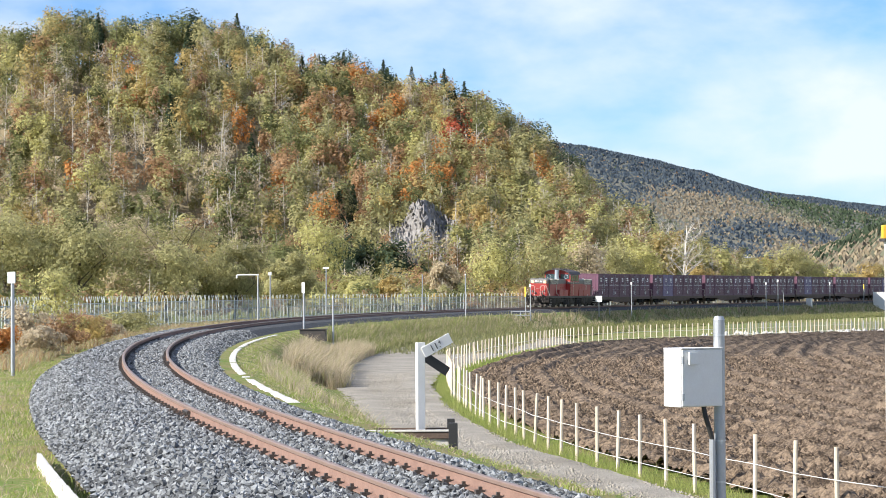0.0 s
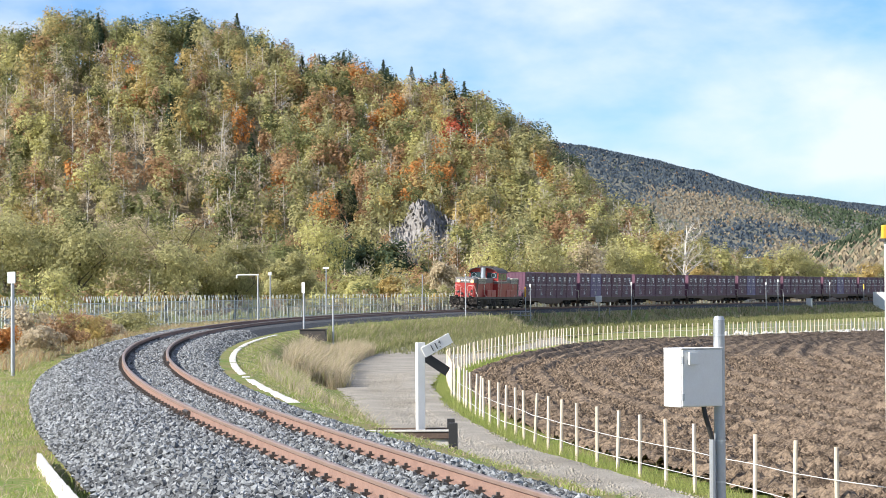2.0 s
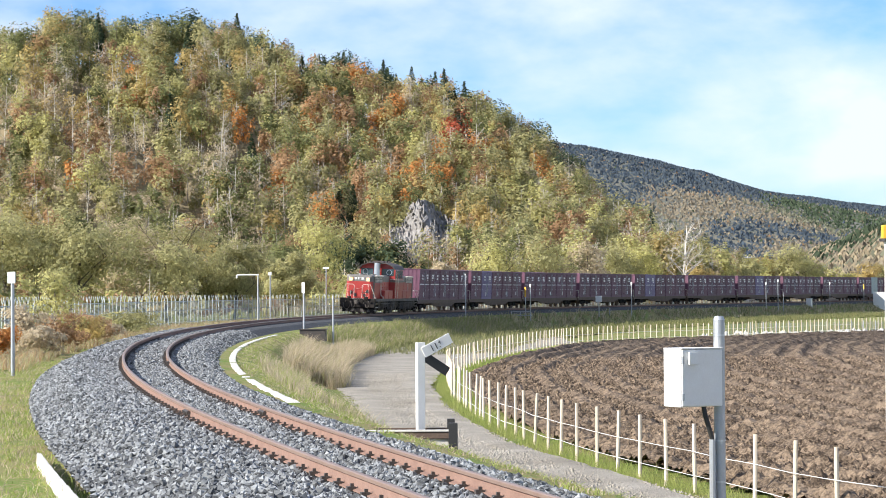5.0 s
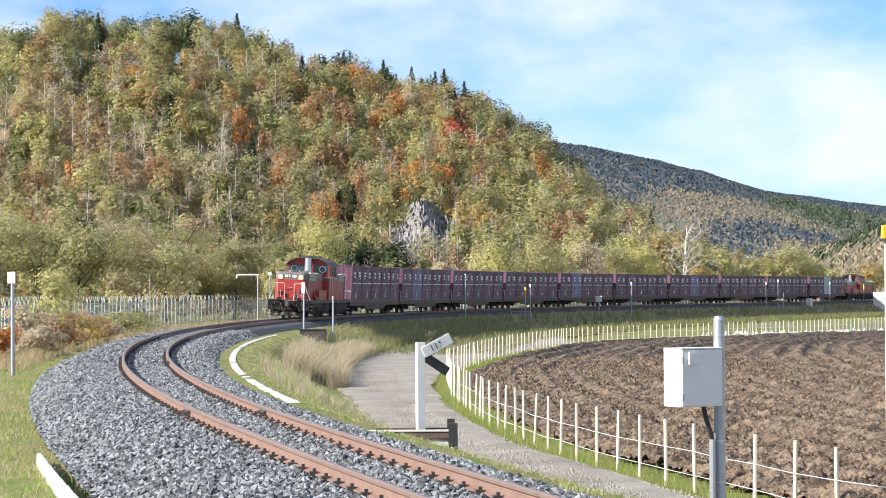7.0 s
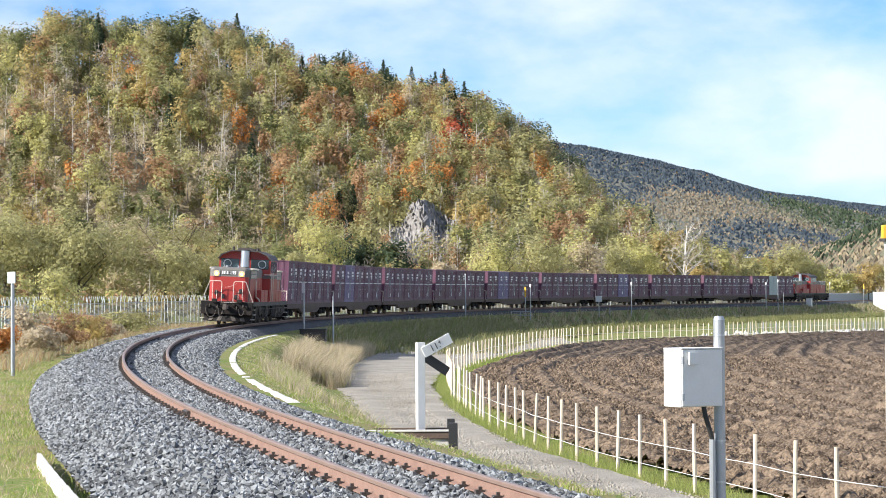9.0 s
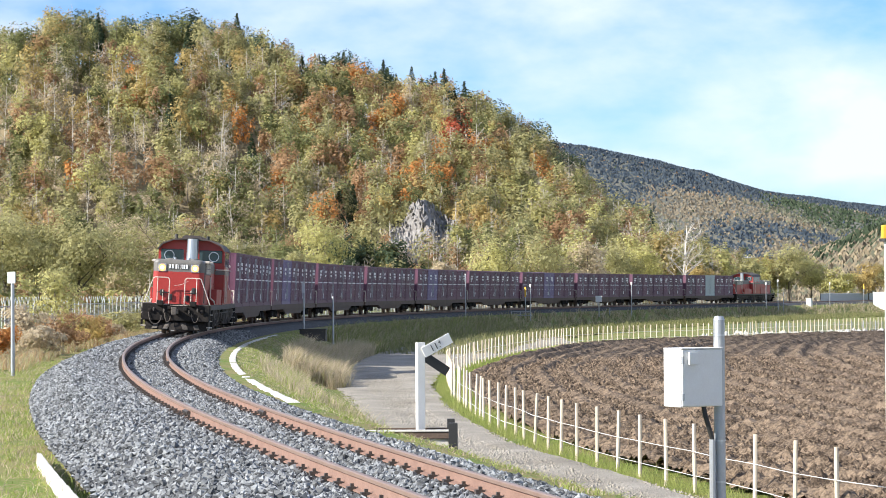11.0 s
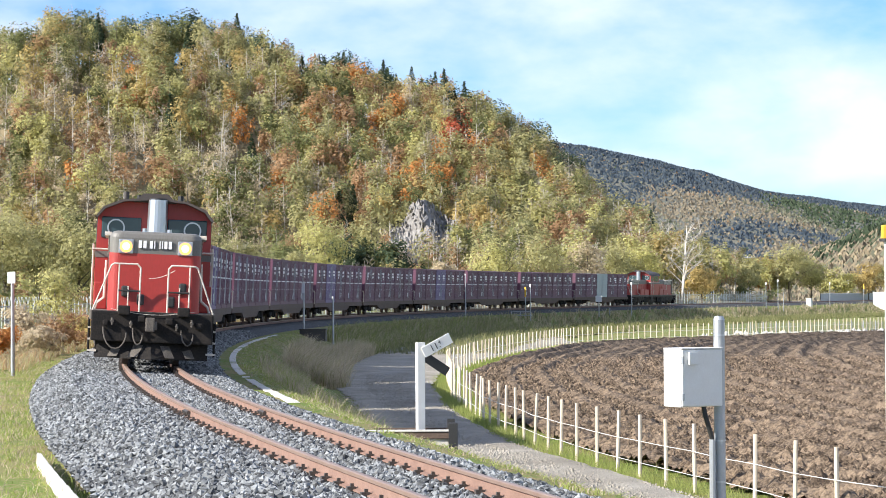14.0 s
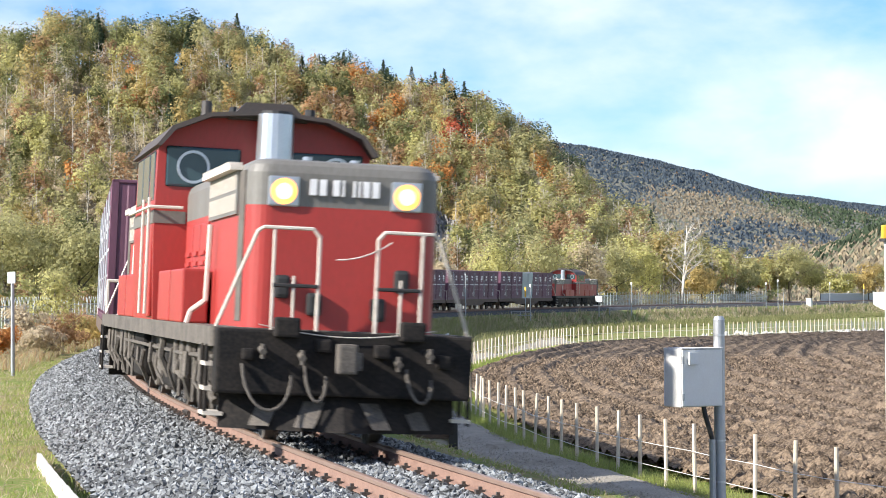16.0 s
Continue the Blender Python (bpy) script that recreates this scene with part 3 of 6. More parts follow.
def hill_kind(rng, x, y, z):
    """Which kind of tree grows at a place of the hill: it goes in drifts."""
    # olive, yellow-green, green, golden, orange, red, russet, leafless, conifer
    w = np.array([0.36, 0.17, 0.08, 0.08, 0.015, 0.0, 0.09, 0.20, 0.015])
    drift = math.sin(x * 0.13 + 0.7) + math.sin(z * 0.32 + x * 0.05) + math.sin(y * 0.09 - x * 0.08)
    if drift > 1.0:
        w[3] *= 2.0
        w[1] *= 1.6
    elif drift < -1.0:
        w[7] *= 1.7
        w[2] *= 2.0
    if -30 < x < 6 and 9 < z < 33:
        w[4] += 0.05
        w[6] += 0.13
        w[5] += 0.008
    if -52 < x < -14 and z < 13:
        w[2] += 0.30
        w[7] += 0.20
        w[1] *= 0.3
        w[3] *= 0.3
    if -80 < x < -52 and z > 22:
        w[3] += 0.12
        w[7] += 0.15
    if y > 424:
        w[8] += 0.30
        w[2] += 0.30
    sp = rng.choice(9, p=w / w.sum())
    return 9 if sp == 8 and y > 424 and rng.random() < 0.7 else sp


def plant_hill():
    rng = np.random.default_rng(21)
    spots = []
    for _ in range(2000):
        x, y = rng.uniform(-112, 58), 318 + 122 * rng.random() ** 0.9
        if -8.6 < x < 2.0 and 322 < y < 349:
            continue
        if x > float(np.interp(y, PY, PX)) - 14:
            continue
        if x < -0.118 * y - 42:
            continue
        top = float(np.interp(x, RIDGE_X, RIDGE_Z))
        if top < 3 and rng.random() < 0.5:
            continue
        z = float(hill_z(x, y)) - 0.3
        sp = hill_kind(rng, x, y, z)
        h = rng.uniform(7.0, 11.5) * (0.75 if top < 8 else 1.0)
        r = h * rng.uniform(0.21, 0.33) if sp != 8 else h * 0.24
        spots.append((x, y, z, h, r, sp))
    # the crest: dark pines that stand over the rest
    for k in range(62):
        x = -84 + k * 1.75 + rng.uniform(-0.8, 0.8)
        y = rng.uniform(429, 440)
        if rng.random() < 0.74:
            h = rng.uniform(9.0, 12.5)
            sp = rng.choice([8, 9, 9, 9])
            spots.append((x, y, float(hill_z(x, y)) - 0.3, h, h * (0.26 if sp == 8 else 0.33), sp))
    # thin leafless trees before the rock face, dark scrub at its foot
    for _ in range(20):
        spots.append((rng.uniform(-8.5, 2.5), rng.uniform(325, 333), -0.6, rng.uniform(8, 12), rng.uniform(1.2, 2.0), rng.choice([7, 7, 7, 6])))
    for _ in range(40):
        x, y = rng.uniform(-15, -2.5), rng.uniform(314, 322)
        spots.append((x, y, -0.8, rng.uniform(7.5, 10.5) - 3.0 * (x > -6), rng.uniform(1.8, 2.6), rng.choice([9, 9, 9, 2])))
    # trees that stand out by their colour
    for x, y, h, r, sp in ((-51, 385, 9.5, 2.0, 5), (-52.5, 402, 8.5, 2.4, 4), (-43, 388, 8.5, 1.9, 3), (-27.5, 408, 7, 1.5, 5), (-25.5, 409, 8, 2.0, 4), (-14.2, 345, 6, 1.8, 4), (-16.5, 356, 8, 2.4, 4), (-12, 350, 8, 2.2, 6), (-9.5, 360, 8, 2.2, 5),
                           (-17, 395, 9, 2.4, 4), (-18.5, 402, 8.5, 2.2, 6), (-10.5, 425, 12.5, 2.5, 8), (0.4, 428, 12, 2.8, 8), (4, 427, 11, 2.6, 8), (-62, 380, 12, 2.2, 7), (-58, 372, 13, 2.0, 7), (-56, 378, 12, 2.0, 7),
                           (19, 425, 12, 3.2, 9), (16, 420, 11, 3.4, 9), (21, 414, 10, 3.2, 9), (24, 408, 9, 2.8, 9), (13, 424, 10, 3.0, 0), (4.8, 360, 11, 1.8, 7), (8, 372, 10, 2.6, 1), (6, 392, 9.5, 3.2, 4), (9, 396, 9, 2.6, 6),
                           (29, 372, 7.5, 2.6, 4), (31, 376, 7, 2.4, 4)):
        spots.append((x, y, float(hill_z(x, y)) - 0.3, h, r, sp))
    woods("hill_woods", spots, "dense autumn woods in olive, gold and rust", 620, 0.25, 22, 0.6)


plant_hill()


def make_cliff():
    rng = np.random.default_rng(31)
    xs, zs = np.linspace(-7.8, 1.6, 46), np.linspace(-1, 1, 34)
    gx, gz = np.meshgrid(xs, zs)
    height = 8.5 + 4.0 * np.exp(-((gx + 3.0) / 3.4) ** 2)
    z = 4.0 + (gz + 1) / 2 * (height - 1.0) + rng.normal(0, 0.15, gx.shape)
    y = 336 + (gz + 1) * 8 + 1.4 * np.sin(gx * 1.1 + gz * 3) + rng.normal(0, 0.35, gx.shape)
    r, c = gx.shape
    i = (np.arange(r - 1)[:, None] * c + np.arange(c - 1)[None]).ravel()
    ob = fast_mesh("cliff", np.stack([gx, y, z], -1).reshape(-1, 3), np.stack([i, i + 1, i + c + 1, i + c], -1), [M["rock"]])
    tagged(ob, "pale grey bare rock face in the hillside", "cliff", kind="structure")


make_cliff()


# ---- far land ----
def ridge_land(name, label, xs, tops, y0, y1, y2, material, wobble, seed, nx=90, ny=30):
    rng = np.random.default_rng(seed)
    gx, gt = np.meshgrid(np.linspace(xs[0], xs[-1], nx), np.linspace(0, 1, ny))
    gy = y0 + gt * (y2 - y0)
    rise = np.clip((gy - y0) / (y1 - y0), 0, 1)
    rise = rise * rise * (3 - 2 * rise) * 0.6 + rise * 0.4
    fall = np.clip((gy - y1) / (y2 - y1), 0, 1)
    z = -3 + np.interp(gx, xs, tops) * rise * (1 - 0.5 * fall) + rng.normal(0, wobble, gx.shape) * rise
    r, c = gx.shape
    i = (np.arange(r - 1)[:, None] * c + np.arange(c - 1)[None]).ravel()
    ob = fast_mesh(name, np.stack([gx, gy, z], -1).reshape(-1, 3), np.stack([i, i + 1, i + c + 1, i + c], -1), [material], smooth=True)
    tagged(ob, label, "mountain", kind="structure")
    return gx, gy, z


def cone_woods(name, label, gx, gy, gz, n, size, seed, tones, pick, x_from=-1e9, deep=0.75):
    """Far trees, each a small ragged three-sided cone; pick() gives each one its tone."""
    rng = np.random.default_rng(seed)
    r, c = gx.shape
    fi, fj = rng.uniform(0, (r - 1.01) * deep, n), rng.uniform(0, c - 1.01, n)
    i, j = fi.astype(int), fj.astype(int)
    a, b = fi - i, fj - j

    def at(g):
        return g[i, j] * (1 - a) * (1 - b) + g[i + 1, j] * a * (1 - b) + g[i, j + 1] * (1 - a) * b + g[i + 1, j + 1] * a * b
    x, y, z = at(gx), at(gy), at(gz)
    keep = x > x_from
    x, y, z = x[keep], y[keep], z[keep]
    n = len(x)
    h = size * rng.uniform(0.6, 1.4, n)
    w = h * rng.uniform(0.55, 0.95, n)
    ang = rng.uniform(0, 2 * np.pi, n)
    ring = [np.stack([x + np.cos(ang + q * 2.094) * w, y + np.sin(ang + q * 2.094) * w, z + h * rng.uniform(-0.1, 0.25, n)], -1) for q in range(3)]
    tip = np.stack([x + rng.normal(0, 0.1, n) * w, y, z + h], -1)
    v = np.stack([*ring, tip], 1).reshape(-1, 3)
    k = np.arange(n)[:, None, None] * 4
    f = (np.array([(0, 1, 3), (1, 2, 3), (2, 0, 3)])[None] + k).reshape(-1, 3)
    tone = pick(rng, x, y, z)
    ob = fast_mesh(name, v, f, [LEAF[t] for t in tones], np.repeat(tone, 3))
    tagged(ob, label, "woodland", kind="stuff")


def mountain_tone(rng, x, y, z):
    """Dark spruces along the top and in a lower belt, tawny and olive woods in patches between. Haze, and cloud shade
    on the top, are in these tones.
    """
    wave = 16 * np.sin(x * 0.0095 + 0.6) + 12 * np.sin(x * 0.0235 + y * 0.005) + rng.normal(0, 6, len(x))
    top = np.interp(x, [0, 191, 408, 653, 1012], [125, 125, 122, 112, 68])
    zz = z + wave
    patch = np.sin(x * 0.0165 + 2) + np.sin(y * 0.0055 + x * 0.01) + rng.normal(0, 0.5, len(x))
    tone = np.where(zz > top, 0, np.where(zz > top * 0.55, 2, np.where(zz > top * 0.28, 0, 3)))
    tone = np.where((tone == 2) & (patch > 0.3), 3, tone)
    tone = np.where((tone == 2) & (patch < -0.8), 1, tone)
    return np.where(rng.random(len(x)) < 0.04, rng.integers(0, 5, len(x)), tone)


def low_tone(rng, x, y, z):
    return np.where(z > 0.80 * np.interp(x, [110, 128, 149, 175, 230], [6, 15, 25, 31, 38]) + rng.normal(0, 1.5, len(x)), 1, np.where(rng.random(len(x)) < 0.2, 0, rng.integers(2, 4, len(x))))


def far_land():
    xs = [-1142, -326, 98, 191, 269, 408, 522, 653, 767, 1012, 1469]
    g = ridge_land("mountain", "long dark wooded mountain in the distance", xs, [171, 215, 261, 255, 243, 209, 171, 152, 139, 111, 75], 2200, 4000, 5400, M["far_forest"], 1.0, 41)
    cone_woods("mountain_woods", "far spruces and autumn woods on the mountain, tinted with haze", *g, 150000, 3.0, 42, ["spruce", "conifer", "far_olive", "far_autumn", "russet_dark"], mountain_tone, x_from=50)
    g = ridge_land("low_hill", "low hill with leafless woods beyond the fields", [80, 110, 128, 149, 175, 230, 330], [0, 6, 15, 25, 31, 38, 40], 640, 820, 1100, M["far_forest"], 0.6, 43)
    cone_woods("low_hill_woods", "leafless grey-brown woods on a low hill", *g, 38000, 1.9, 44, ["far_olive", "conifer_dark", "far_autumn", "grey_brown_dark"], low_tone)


far_land()


# ---- nearer trees and bushes, each one a thing ----
def make_tree(name, label, species, h, r, cards, size, seed, bare=False, pale=False, base=0.60, squat=0.42, category="tree"):
    rng = np.random.default_rng(seed)
    tree = thing(name, label, category)
    v, f = limbs(rng, 0, 0, 0, h * (0.97 if bare else 0.8), r * 0.95, 22 if bare else 7, 0.022 * h)
    fast_mesh("trunk", v, f, [M["pale_bark"] if pale else M["bark"]], parent=tree)
    v = crown_cards(rng, 0, 0, h * base, r, h * squat, cards, size, tris=True)
    f = np.arange(len(v)).reshape(-1, 3)
    fast_mesh("crown", v, f, [LEAF[species]], parent=tree)
    return tree


def ground_z(x, y):
    return -0.75 if y < 318 else float(hill_z(x, y)) - 0.2


WILLOWS = [(-30.3, 165, 7.2, 4.0, "olive"), (-25.6, 166, 7.6, 4.2, "olive"), (-19.6, 168, 6.6, 4.4, "olive"), (-15.2, 172, 5.4, 2.8, "olive"), (-22.6, 176, 6.8, 3.4, "grey_brown"),
           (-35.5, 160, 8.0, 4.2, "yellow_green"), (-12.4, 190, 5.0, 2.6, "olive")]
BANK_TREES = [(-17.5, 262, 8.5, 3.6, "green"), (-14.0, 268, 12.0, 3.8, "yellow_green"), (-16.6, 235, 5.2, 2.6, "golden"), (-8.6, 245, 4.2, 2.8, "yellow_green"), (-5.0, 250, 4.0, 2.6, "golden"), (0.0, 262, 6.2, 2.2, "grey_brown"),
              (6.0, 285, 9.0, 4.4, "yellow_green"), (11.5, 290, 9.8, 4.6, "olive"), (17.6, 292, 9.0, 3.2, "grey_brown"), (22.0, 300, 8.8, 3.6, "olive"), (25.5, 305, 8.6, 3.4, "yellow_green"), (34.0, 312, 6.0, 2.8, "golden")]
EAST_TREES = [(55.5, 380, 9.8, 4.2, "olive"), (59.5, 384, 8.0, 3.4, "yellow_green"), (50.0, 400, 5.6, 2.6, "grey_brown"), (53.8, 402, 6.4, 1.8, "orange"), (63.5, 380, 6.0, 3.4, "yellow_green"), (68.5, 382, 6.8, 3.4, "golden"),
              (46.5, 385, 4.5, 2.6, "golden"), (73.0, 385, 7.4, 3.6, "olive"), (78.0, 388, 7.0, 3.4, "yellow_green")]
WORDS = {"olive": "olive-green", "grey_brown": "half-bare grey-brown", "golden": "golden-leaved", "yellow_green": "yellow-green", "green": "dark green", "orange": "bright orange"}
for rows, where, size, cards in ((WILLOWS, "willow bush behind the mesh fence", 0.10, 13000), (BANK_TREES, "tree at the foot of the hill", 0.15, 4200), (EAST_TREES, "tree beyond the railway bank", 0.18, 3200)):
    for k, (x, y, h, r, sp) in enumerate(rows):
        h, r = (h * 1.15, r * 1.1) if y < 200 else (h, r)
        t = make_tree("tree", WORDS[sp] + " autumn " + where, sp, h, r, cards, size, 60 + k + int(x * 7) % 50, base=0.55, squat=0.45)
        t.matrix_basis = pose(x, y, ground_z(x, y), 0, 0, 37 * k)
        tagged(t, group="autumn trees along the line")
birch = make_tree("tree", "tall leafless white-barked tree beside the line", "grey_brown", 11.0, 4.0, 160, 0.22, 90, bare=True, pale=True)
birch.matrix_basis = pose(30.3, 302, -0.8)
bare2 = make_tree("tree", "leafless pale tree at the foot of the hill", "grey_brown", 8.5, 2.6, 150, 0.22, 91, bare=True, pale=True)
bare2.matrix_basis = pose(19.2, 296, -0.8)


def undergrowth():
    rng = np.random.default_rng(52)
    spots = []
    for _ in range(620):
        s, o = rng.uniform(40, 345), 8.6 + 26 * rng.random() ** 1.4
        p = on_line(s, o, 0.0, False)
        h = rng.uniform(1.4, 3.2) * (0.8 + o / 30)
        spots.append((p[0], p[1], -0.75, h, h * rng.uniform(0.4, 0.62), rng.choice([0, 1, 1, 3, 6, 7, 2])))
    for _ in range(420):
        x, y = rng.uniform(-85, 60), rng.uniform(262, 326)
        if x > float(np.interp(y, PY, PX)) - 16:
            continue
        h = rng.uniform(3.0, 6.5)
        spots.append((x, y, -0.9, h, h * rng.uniform(0.35, 0.5), rng.choice([0, 0, 1, 2, 3, 6, 7])))
    woods("undergrowth", spots, "low autumn scrub along the foot of the hill", 230, 0.19, 53, 0.15)


undergrowth()

# Bushes on the near side of the mesh fence.
for k, (s, o, h, r, sp, words) in enumerate(((66, 4.5, 2.8, 1.05, "yellow_green", "leafy yellow-green sapling"), (62, 3.9, 1.2, 1.0, "russet", "rust-brown dry shrub"), (57, 4.7, 1.4, 1.1, "dry", "pale dry shrub"), (70, 3.9, 1.1, 0.95, "golden", "golden dry shrub"),
                                           (51, 5.0, 1.0, 0.9, "orange", "low orange-leaved shrub"), (76, 4.3, 1.1, 1.1, "russet", "rust-brown dry shrub"), (92, 4.9, 1.4, 1.4, "olive", "olive green shrub"), (99, 5.1, 1.4, 1.4, "olive", "olive green shrub"),
                                           (84, 4.6, 1.0, 1.0, "dry", "pale dry shrub"), (54, 4.0, 0.9, 0.9, "dry", "pale dry shrub"))):
    h, r = (h * 1.35, r * 1.2) if s < 80 else (h, r)
    b = make_tree("shrub", words + " in front of the mesh fence", sp, h, r, 1900, 0.068, 70 + k, base=0.5, squat=0.5, category="shrub")
    b.matrix_basis = pose(*on_line(s, o, -0.62, False), 0, 0, 40 * k)


# ---- grass ----
def blades(name, label, n, s_range, o_range, h, width, kinds, seed, spread=0.35, zfun=None, droop=0.5, tuft=1):
    rng = np.random.default_rng(seed)
    m = max(1, n // tuft)
    s, o = np.repeat(rng.uniform(*s_range, m), tuft), np.repeat(rng.uniform(*o_range, m), tuft)
    s, o = s + rng.normal(0, 0.12, len(s)) * (tuft > 1), o + rng.normal(0, 0.10, len(o)) * (tuft > 1)
    n = len(s)
    z = np.interp(o, PROF_O, PROF_Z) if zfun is None else zfun(o)
    p = on_line(s, o, z - 0.03, False)
    tall = h * rng.uniform(0.45, 1.15, n) * np.repeat(rng.uniform(0.6, 1.1, m), tuft)
    ang = rng.uniform(0, 2 * np.pi, n)
    side = np.stack([np.cos(ang), np.sin(ang), np.zeros(n)], -1) * (width * rng.uniform(0.6, 1.3, n))[:, None]
    bend = np.stack([rng.normal(0.25, 1, n), rng.normal(-0.1, 1, n), np.zeros(n)], -1) * (tall * spread)[:, None]
    mid = p + bend * 0.35 + np.stack([np.zeros(n), np.zeros(n), tall * 0.6], -1)
    tip = p + bend + np.stack([np.zeros(n), np.zeros(n), tall * (1 - 0.25 * droop)], -1)
    v = np.stack([p - side, p + side, mid + side * 0.7, mid - side * 0.7, tip + side * 0.12, tip - side * 0.12], 1).reshape(-1, 3)
    i = np.arange(n) * 6
    f = np.concatenate([np.stack([i, i + 1, i + 2, i + 3], -1)[:, None], np.stack([i + 3, i + 2, i + 4, i + 5], -1)[:, None]], 1).reshape(-1, 4)
    ob = fast_mesh(name, v, f, [LEAF[k] for k in kinds], np.repeat(rng.integers(0, len(kinds), n), 2))
    return tagged(ob, label, "grass", kind="stuff")


PROF_O = [-14, -11, -8, -6.6, -6.0, -5.4, -4.8, -4.2, -3.6, -3.1, -2.7, -2.2, 2.5, 5, 8, 20]
PROF_Z = [-2.05, -2.04, -2.02, -2.0, -1.95, -1.78, -1.48, -1.17, -0.86, -0.62, -0.54, -0.50, -0.52, -0.56, -0.60, -0.65]
blades("verge_grass", "short green grass beside the ballast", 32000, (-12, 50), (2.35, 5.2), 0.17, 0.007, ["grass_blade", "grass_blade", "dry"], 101, 0.6, tuft=6)
blades("shoulder_grass", "green and straw-coloured grass on the bank's edge", 26000, (-8, 110), (-3.5, -2.75), 0.12, 0.008, ["grass_blade", "grass_blade", "dry"], 102, 0.6, tuft=6)
blades("tall_dry_grass", "tall dry grass on the slope of the bank", 26000, (62, 91), (-6.5, -4.4), 1.05, 0.011, ["dry", "dry", "dry", "grey_brown", "olive_dark"], 103, 0.32, tuft=22)
blades("tall_dry_grass", "tall dry grass on the slope of the bank", 9000, (91, 110), (-6.5, -5.3), 1.0, 0.011, ["dry", "dry", "dry", "grey_brown", "olive_dark"], 110, 0.32, tuft=22)
blades("tall_dry_grass", "tall dry grass on the slope of the bank", 26000, (108, 190), (-6.4, -3.8), 0.95, 0.015, ["dry", "green_dark", "green", "grass_blade", "olive_dark"], 108, 0.35, tuft=14)
blades("tall_dry_grass", "tall dry grass on the slope of the bank", 11000, (190, 360), (-6.2, -3.4), 0.8, 0.026, ["dry", "dry", "green_dark", "olive_dark"], 104, 0.35, tuft=14)
# Rough dark green; part of its darkness stands for the train's shade here.
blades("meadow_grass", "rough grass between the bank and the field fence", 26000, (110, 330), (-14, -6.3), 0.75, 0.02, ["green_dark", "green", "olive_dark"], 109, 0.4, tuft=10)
blades("dry_grass", "dry straw-coloured grass tufts on the bank", 7000, (26, 62), (-5.0, -3.5), 0.5, 0.008, ["dry", "dry", "grass_blade"], 105, 0.4, tuft=12)
blades("scrub_grass", "brown dry weeds before the mesh fence", 26000, (40, 140), (3.4, 6.8), 0.55, 0.010, ["dry", "russet", "olive"], 106, 0.45, tuft=12)


def fence_grass():
    rng = np.random.default_rng(107)
    n = 34000
    y = rng.uniform(30, 165, n)
    x = fence_x(y) + rng.normal(0.02, 0.27, n)
    h = 0.20 * rng.uniform(0.4, 1.3, n)
    ang = rng.uniform(0, 2 * np.pi, n)
    wd = np.clip(y / 9000, 0.006, 0.016)
    p = np.stack([x, y, np.full(n, LOW - 0.02)], -1)
    side = np.stack([np.cos(ang), np.sin(ang), np.zeros(n)], -1) * wd[:, None]
    tip = p + np.stack([rng.normal(0, 0.08, n), rng.normal(0, 0.08, n), h], -1)
    v = np.stack([p - side, p + side, tip], 1).reshape(-1, 3)
    ob = fast_mesh("fence_grass", v, np.arange(3 * n).reshape(-1, 3), [LEAF["grass_blade"]])
    tagged(ob, "strip of green grass under the field fence", "grass", kind="stuff")


fence_grass()


# ---- fences ----
def field_fence():
    fence = thing("field_fence", "cream post and wire fence round the ploughed field", "fence")
    post = bpy.data.meshes.new("post")
    bm = bmesh.new()
    rod(bm, (0, 0, -0.25), (0, 0, 1.22), 0.038, 8, 0.034)
    bm.to_mesh(post)
    bm.free()
    post.materials.append(M["cream_post"])
    rng = random.Random(9)
    ys, y = [], 28.0
    while y < 232:
        ys.append(y)
        dx = float(fence_x(y + 0.5) - fence_x(y - 0.5))
        gap = 1.68 if y < 135 else max(0.85, 1.68 - (y - 135) * 0.03)
        y += gap / math.hypot(1, dx)
    for y in ys:
        p = new("post", post)
        p.parent = fence
        p.matrix_basis = pose(float(fence_x(y)) + rng.gauss(0, 0.02), y, LOW, rng.gauss(0, 1.2), rng.gauss(0, 1.2), rng.uniform(0, 360))
    for z in (0.30, 0.72):
        bm = bmesh.new()
        pts = [(float(fence_x(y)) - 0.05, y, LOW + z + rng.gauss(0, 0.012)) for y in ys]
        for a, b in zip(pts, pts[1:]):
            rod(bm, a, b, 0.0065 if a[1] < 90 else 0.009, 4)
        part("wire", bm, M["white_paint"], fence, "pale tape wire")


field_fence()


M["zinc_pale"] = mat("zinc_paint", (0.56, 0.60, 0.60), (0.42, 0.45, 0.45), 0.6, 1.5, 30, 0.7, per_object=0.10)


